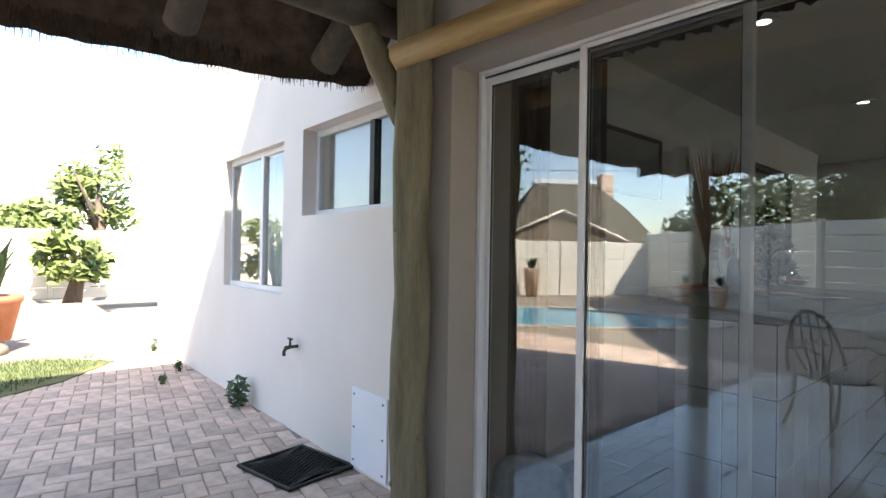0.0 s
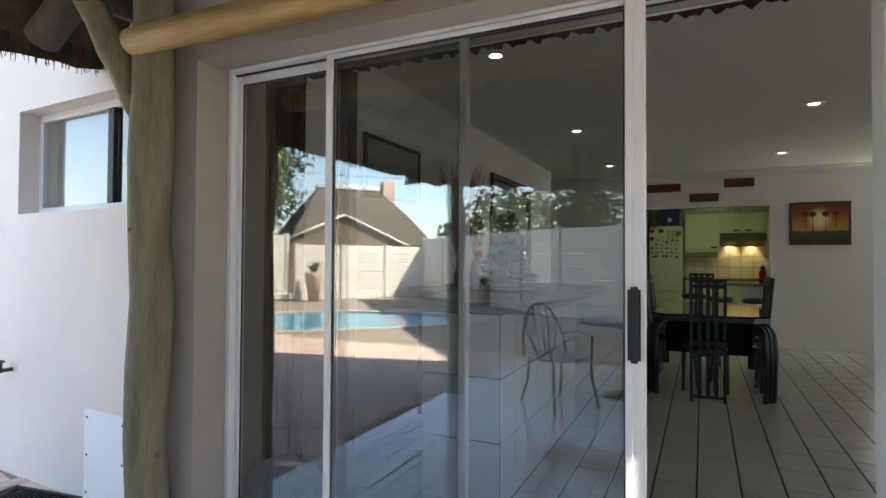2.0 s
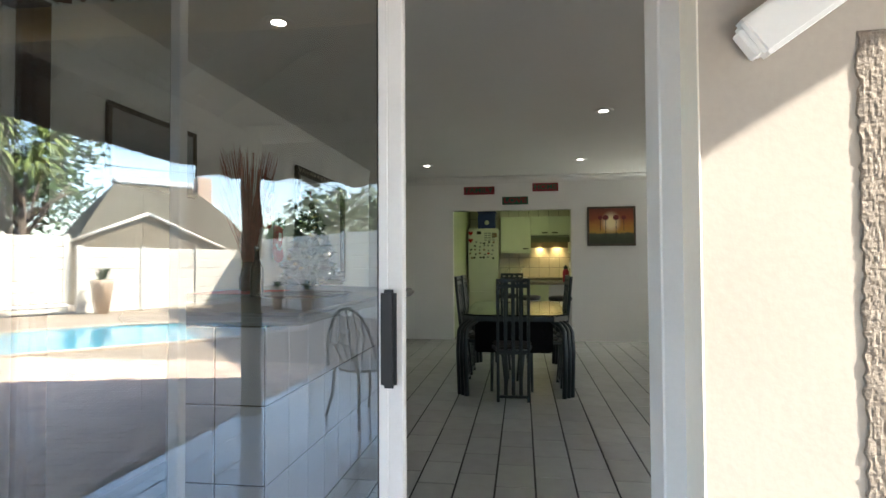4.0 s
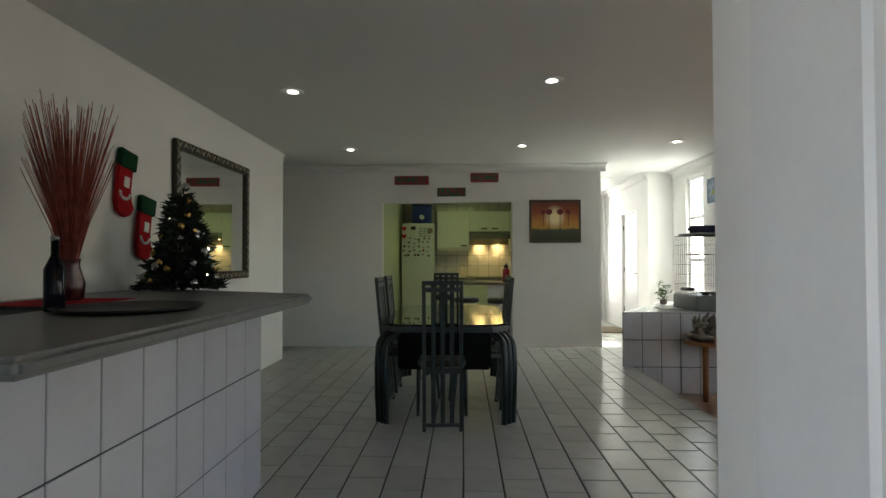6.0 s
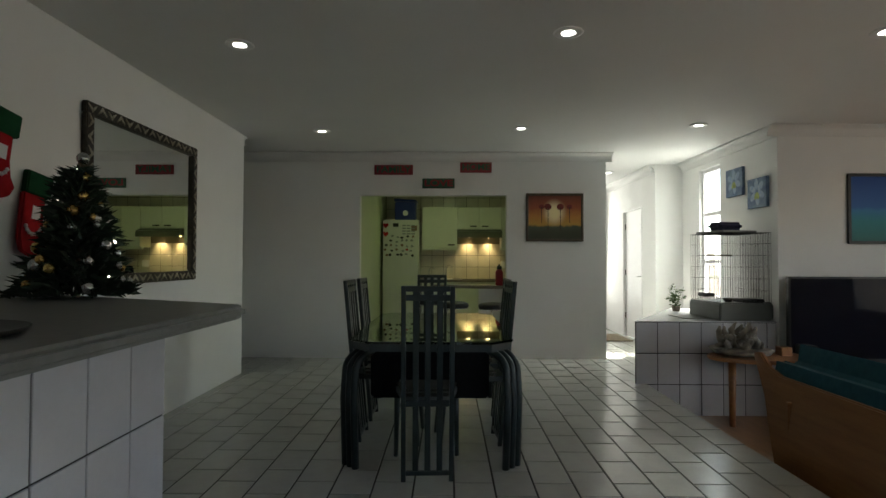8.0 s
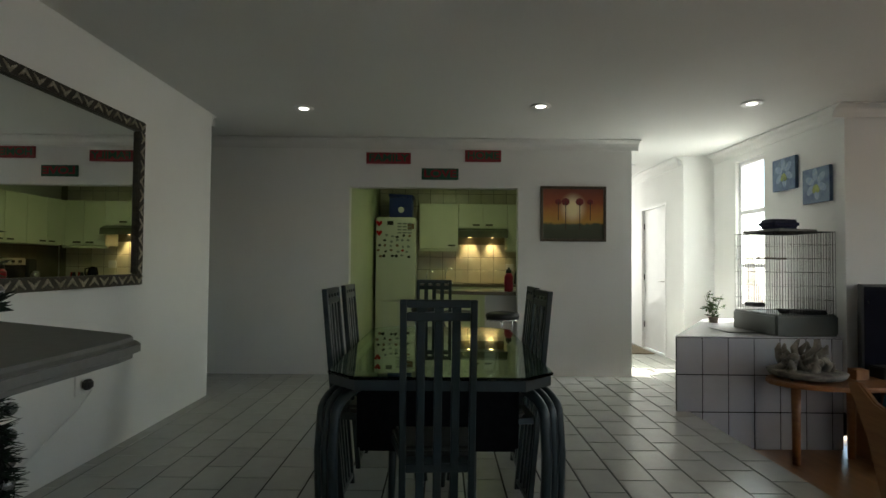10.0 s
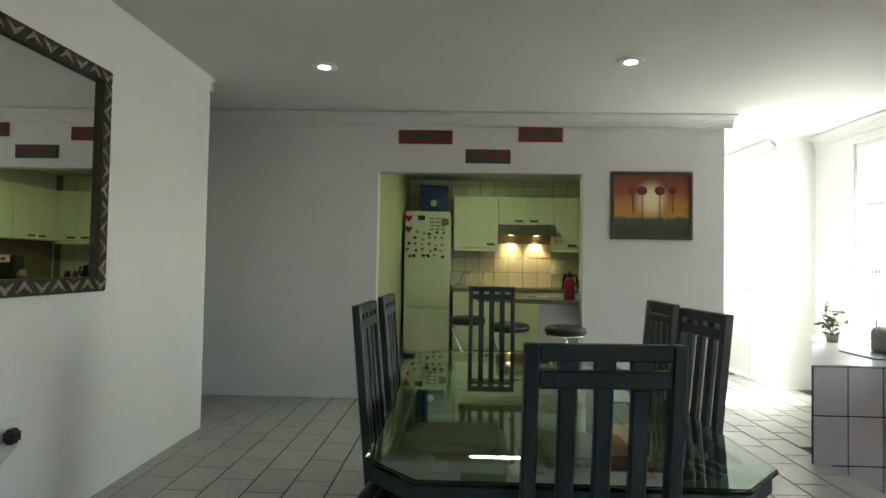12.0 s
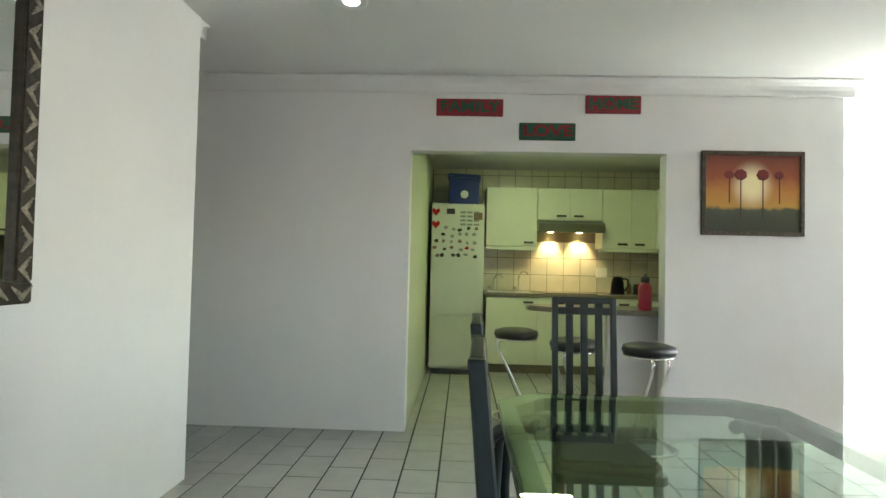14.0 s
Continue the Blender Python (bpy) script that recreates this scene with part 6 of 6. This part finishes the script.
part("roof", prism(bmesh.new(), [(-2.7, 0.0), (2.7, 0.0), (2.7, 4.0), (-2.7, 4.0)], 1.8, 1.9), M_STONE, sh)


def tree_(x, y, h, r, seed, name, label, palm=False, n=2600, leaf_mat=None):
    g = random.Random(seed)
    t = thing(name, label, "tree", "garden trees", pose(x, y, G))
    bm = bmesh.new()
    tube(bm, [(0, 0, -0.1), (0.1, 0, h * 0.3), (0, 0.1, h * 0.6)], [0.22, 0.16, 0.09], 8)
    tips = []
    for i in range(9):
        a, z = g.uniform(0, 6.28), g.uniform(0.3, 0.58) * h
        e = Vector((r * 0.6 * math.cos(a), r * 0.6 * math.sin(a), z + g.uniform(0.1, 0.35) * h))
        tube(bm, [(0.05, 0.05, z * 0.9), tuple(e * 0.5 + Vector((0, 0, z * 0.5))), tuple(e)], [0.07, 0.05, 0.02], 6)
        tips.append(e)
    part("trunk", bm, M_BARK, t)
    bm = bmesh.new()
    if palm:
        for c in [(g.uniform(-0.7, 0.7), g.uniform(-0.7, 0.7), h * g.uniform(0.72, 0.95)) for _ in range(5)]:
            c = Vector(c)
            for i in range(90):
                a, b = g.uniform(0, 6.28), g.uniform(-0.5, 1.2)
                d = Vector((math.cos(a) * math.cos(b), math.sin(a) * math.cos(b), math.sin(b)))
                w = d.cross(Vector((0, 0, 1))).normalized() * 0.05
                p1, p2 = c + d * 0.55, c + d * 0.95 + Vector((0, 0, -0.35))
                vv = [bm.verts.new(q) for q in (c - w * 0.5, c + w * 0.5, p1 + w, p1 - w, p2)]
                bm.faces.new(vv[:4])
                bm.faces.new((vv[3], vv[2], vv[4]))
    else:
        for i in range(14):
            e = g.choice(tips) + Vector((g.uniform(-1, 1), g.uniform(-1, 1), g.uniform(-0.6, 0.9))) * r * 0.35
            leafy(bm, g, e, (r * 0.42, r * 0.42, r * 0.34), n // 14, 0.16)
    part("crown", bm, leaf_mat or M_LEAF, t, "loose leafy crown")


tree_(-14.7, 19.8, 7.4, 3.2, 1, "garden_tree", "dark leafy tree behind the fence")
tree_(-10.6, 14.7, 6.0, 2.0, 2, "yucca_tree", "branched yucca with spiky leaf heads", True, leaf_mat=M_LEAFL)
tree_(-20.0, 25.0, 6.2, 3.5, 3, "garden_tree", "dark leafy tree beyond the thatched house")
tree_(-21.0, 9.0, 4.6, 2.6, 4, "garden_tree", "leafy tree beyond the shaded fence")
tree_(-16.5, 4.0, 3.8, 2.2, 5, "garden_tree", "rounded green tree behind the fence")
tree_(-8.0, 17.5, 3.4, 1.7, 6, "garden_shrub", "bright green shrub above the fence", n=1800)
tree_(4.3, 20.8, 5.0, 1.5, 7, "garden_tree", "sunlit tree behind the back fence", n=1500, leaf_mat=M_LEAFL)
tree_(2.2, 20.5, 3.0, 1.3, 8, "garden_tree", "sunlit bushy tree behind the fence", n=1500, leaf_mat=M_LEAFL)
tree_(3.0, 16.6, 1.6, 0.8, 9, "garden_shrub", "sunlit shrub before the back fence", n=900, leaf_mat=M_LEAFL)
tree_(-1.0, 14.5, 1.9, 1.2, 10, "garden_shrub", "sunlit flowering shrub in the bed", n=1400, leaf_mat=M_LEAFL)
cab = tagged(mesh("power_cable", tube(bmesh.new(), [(-30, 12, 6.2), (-20, 19, 5.9), (-10, 26, 6.2)], 0.02, 5), M_PLASTIC), "thin black overhead power cable", "cable")

# cast patio chairs and table


def patio_chair(m):
    t = thing("patio_chair", "ornate cast metal patio chair", "chair", "patio chairs", m)
    for s in (-1, 1):
        part("leg", tube(bmesh.new(), [(0.2, s * 0.2, 0.42), (0.22, s * 0.21, 0.25), (0.27, s * 0.24, 0.0)], 0.014, 8), M_CAST, t)
        part("leg", tube(bmesh.new(), [(-0.2, s * 0.18, 0.42), (-0.21, s * 0.19, 0.2), (-0.28, s * 0.22, 0.0)], 0.014, 8), M_CAST, t)
        part("arm", tube(bmesh.new(), [(-0.22, s * 0.22, 0.62), (0.0, s * 0.25, 0.66), (0.18, s * 0.24, 0.62), (0.2, s * 0.21, 0.42)], 0.012, 8), M_CAST, t)
    part("seat", bev(prism(bmesh.new(), [(0.24 * math.cos(a), 0.23 * math.sin(a)) for a in (2 * math.pi * k / 20 for k in range(20))], 0.42, 0.44), 0.006, 2), M_CAST, t)
    bm = bmesh.new()
    tube(bm, [(-0.2 - 0.12 * math.sin(a), 0.24 * math.cos(a), 0.44 + 0.46 * math.sin(a)) for a in (math.pi * k / 14 for k in range(15))], 0.014, 8)
    for i in range(5):
        y = -0.14 + 0.07 * i
        h = 0.46 * math.sqrt(max(0, 1 - (y / 0.24) ** 2))
        tube(bm, [(-0.2, y * 0.6, 0.44), (-0.26, y * 1.2, 0.44 + h * 0.5), (-0.2 - 0.12 * h / 0.46, y, 0.44 + h)], 0.008, 6)
        tube(bm, [(-0.27, y + 0.028 * math.cos(a), 0.66 + 0.028 * math.sin(a)) for a in (2 * math.pi * k / 10 for k in range(11))], 0.006, 5)
    part("backrest", bm, M_CAST, t, "pierced scrolled backrest")


M_CAST = material("painted_cast_aluminium", (0.10, 0.10, 0.09), 0.5, 0.3, vary=0.2, scale=30, bump=0.2)
patio_chair(pose(-0.85, 1.42, G, 0, 0, -50))
patio_chair(pose(-0.9, 0.35, G, 0, 0, 20))
pt_ = thing("patio_table", "round cast metal patio table", "table", m=pose(-1.5, 0.9, G))
part("tabletop", lathe(bmesh.new(), [(0.02, 0.70), (0.44, 0.70), (0.45, 0.715), (0.44, 0.73), (0.02, 0.73)], n=30), M_CAST, pt_)
part("pedestal", lathe(bmesh.new(), [(0.25, 0), (0.06, 0.05), (0.04, 0.4), (0.08, 0.699)], n=16), M_CAST, pt_)

# clay pavers, herringbone, the nearest as pieces of the paving
paving = setting("pavement", prism(bmesh.new(), [(-9.5, -5.0), (2.25, -5.0), (2.25, 2.2), (2.45, 2.21), (3.3, 16.0), (-9.5, 16.0)], G - 0.02, G - 0.006), M_SAND, "herringbone clay brick paving")
pm = piece_mesh("brick", bev(bx(bmesh.new(), -0.108, -0.053, -0.02, 0.108, 0.053, 0.0), 0.005), M_BRICK)
made = 0
u = 0.1115
ca, sa = math.cos(radians(-12)), math.sin(radians(-12))
verts, faces = [], []
for i in range(-110, 110):
    for j in range(-110, 110):
        k = (i - j) % 4
        if k == 0:
            cxx, cyy, ang = (i + 1.0) * u, (j + 0.5) * u, 0
        elif k == 3:
            cxx, cyy, ang = (i + 0.5) * u, (j + 1.0) * u, 90
        else:
            continue
        x, y = 1.2 + cxx * ca - cyy * sa, 5.0 + cxx * sa + cyy * ca
        if -3.12 < x < 2.2 and y < 2.6:
            continue
        edge = 2.15 if y < 2.3 else 2.44 + 0.058 * (y - 2.3)
        if x > edge or x < -3.2 or y > 10 or y < -1.5 or (-0.4 < x < 1.6 and 6.7 < y and (y - 6.7) > (x - 0.9)):
            continue
        if (2.2 - x) ** 2 < 0.055 and (3.47 - y) ** 2 < 0.075 or (x - 2.11) ** 2 + (y - 2.28) ** 2 < 0.012:
            continue
        dz = rng.uniform(-0.003, 0.003)
        if made < 300 and 0.75 < x and 2.9 < y < 6.6:
            piece("brick", pm, paving, pose(x, y, G + dz, 0, 0, -12 + ang + rng.uniform(-1, 1)))
            made += 1
        else:
            w = radians(-12 + ang + rng.uniform(-1, 1))
            c, s = math.cos(w), math.sin(w)
            b0 = len(verts)
            for hx_, hy_, z in ((0.108, 0.053, -0.012), (0.103, 0.048, 0.0)):
                for sx, sy in ((-1, -1), (1, -1), (1, 1), (-1, 1)):
                    px, py = sx * hx_, sy * hy_
                    verts.append((x + px * c - py * s, y + px * s + py * c, G + dz + z))
            faces.append((b0 + 4, b0 + 5, b0 + 6, b0 + 7))
            for q in range(4):
                faces.append((b0 + q, b0 + (q + 1) % 4, b0 + 4 + (q + 1) % 4, b0 + 4 + q))
me = bpy.data.meshes.new("paving_bricks")
me.from_pydata(verts, [], faces)
me.materials.append(M_BRICK)
tagged(new("paving_bricks", me), "worn herringbone clay pavers", "paving", kind="stuff")

# pale tiles of the covered patio in front of the door
patio = setting("floor_patio", box(-3.01, -2.385, G - 0.03, 2.19, 2.55, G - 0.006), M_GROUT, "pale tiled patio floor under the thatch")
pt_mesh = piece_mesh("tile", bev(bx(bmesh.new(), -0.222, -0.142, -0.006, 0.222, 0.142, 0.0), 0.003), M_PTILE)
for r in range(17):
    y = 2.405 - 0.29 * r
    for q in range(12):
        x = 1.96 - 0.45 * q - (0.225 if r % 2 else 0.0)
        if x - 0.222 < -3.1 or (x - 2.11) ** 2 + (y - 2.28) ** 2 < 0.03 or y < -2.45:
            continue
        piece("tile", pt_mesh, patio, pose(x, y, G + rng.uniform(-0.001, 0.001)))
half_tile = piece_mesh("tile", bev(bx(bmesh.new(), -0.105, -0.142, -0.006, 0.105, 0.142, 0.0), 0.003), M_PTILE)
for r in range(3, 17, 2):
    piece("tile", half_tile, patio, pose(2.075, 2.405 - 0.29 * r, G))
for r in range(0, 17, 2):
    piece("tile", half_tile, patio, pose(-2.876, 2.405 - 0.29 * r, G))

# ---------------------------------------------------------------- glazed floor tiles, laid in courses along the room
ft = tile_mesh(0.2085, 0.321, 0.006, M_TILE)
rest = bmesh.new()
count = 0


def flat_tile(bm, x0, y0, x1, y1, z=0.0):
    a = [bm.verts.new(p) for p in ((x0, y0, z - 0.0045), (x1, y0, z - 0.0045), (x1, y1, z - 0.0045), (x0, y1, z - 0.0045))]
    e = 0.0025
    b = [bm.verts.new(p) for p in ((x0 + e, y0 + e, z), (x1 - e, y0 + e, z), (x1 - e, y1 - e, z), (x0 + e, y1 - e, z))]
    bm.faces.new(b)
    for k in range(4):
        bm.faces.new((a[k], a[(k + 1) % 4], b[(k + 1) % 4], b[k]))


for r in range(-16, 25):
    y0 = 0.045 + 0.2175 * r + 0.0045
    y1 = y0 + 0.2085
    for q in range(-1, 34):
        x0 = 2.45 + 0.33 * q + (0.165 if r % 2 else 0.0) + 0.003 * math.sin(r * 7.1)
        x1 = x0 + 0.321
        a0, a1, b0, b1 = max(x0, 2.46), min(x1, 13.19), y0, y1
        if a1 - a0 < 0.03:
            continue
        if a1 < 8.39 or (a0 < 8.39):
            b0 = max(b0, -1.9)
        if b1 - b0 < 0.02 or b1 > 5.19 or b0 < -3.2:
            continue
        if a0 < 8.62:
            b1 = min(b1, 2.38)
            if b1 - b0 < 0.02:
                continue
        if a0 > 12.6 and b0 > -1.8:
            continue
        full = a1 - a0 > 0.3209 and b1 - b0 > 0.2084
        if full and count < 300 and 5.0 < x0 < 8.6 and -1.95 < y0 < 2.15:
            piece("tile", ft, floor, pose((x0 + x1) / 2, (y0 + y1) / 2, -0.006))
            count += 1
        else:
            flat_tile(rest, a0, b0, a1, b1)
o = tagged(mesh("floor_tiles", rest, M_TILE), "pale glazed floor tiles with dark joints", kind="stuff")
o.parent = floor
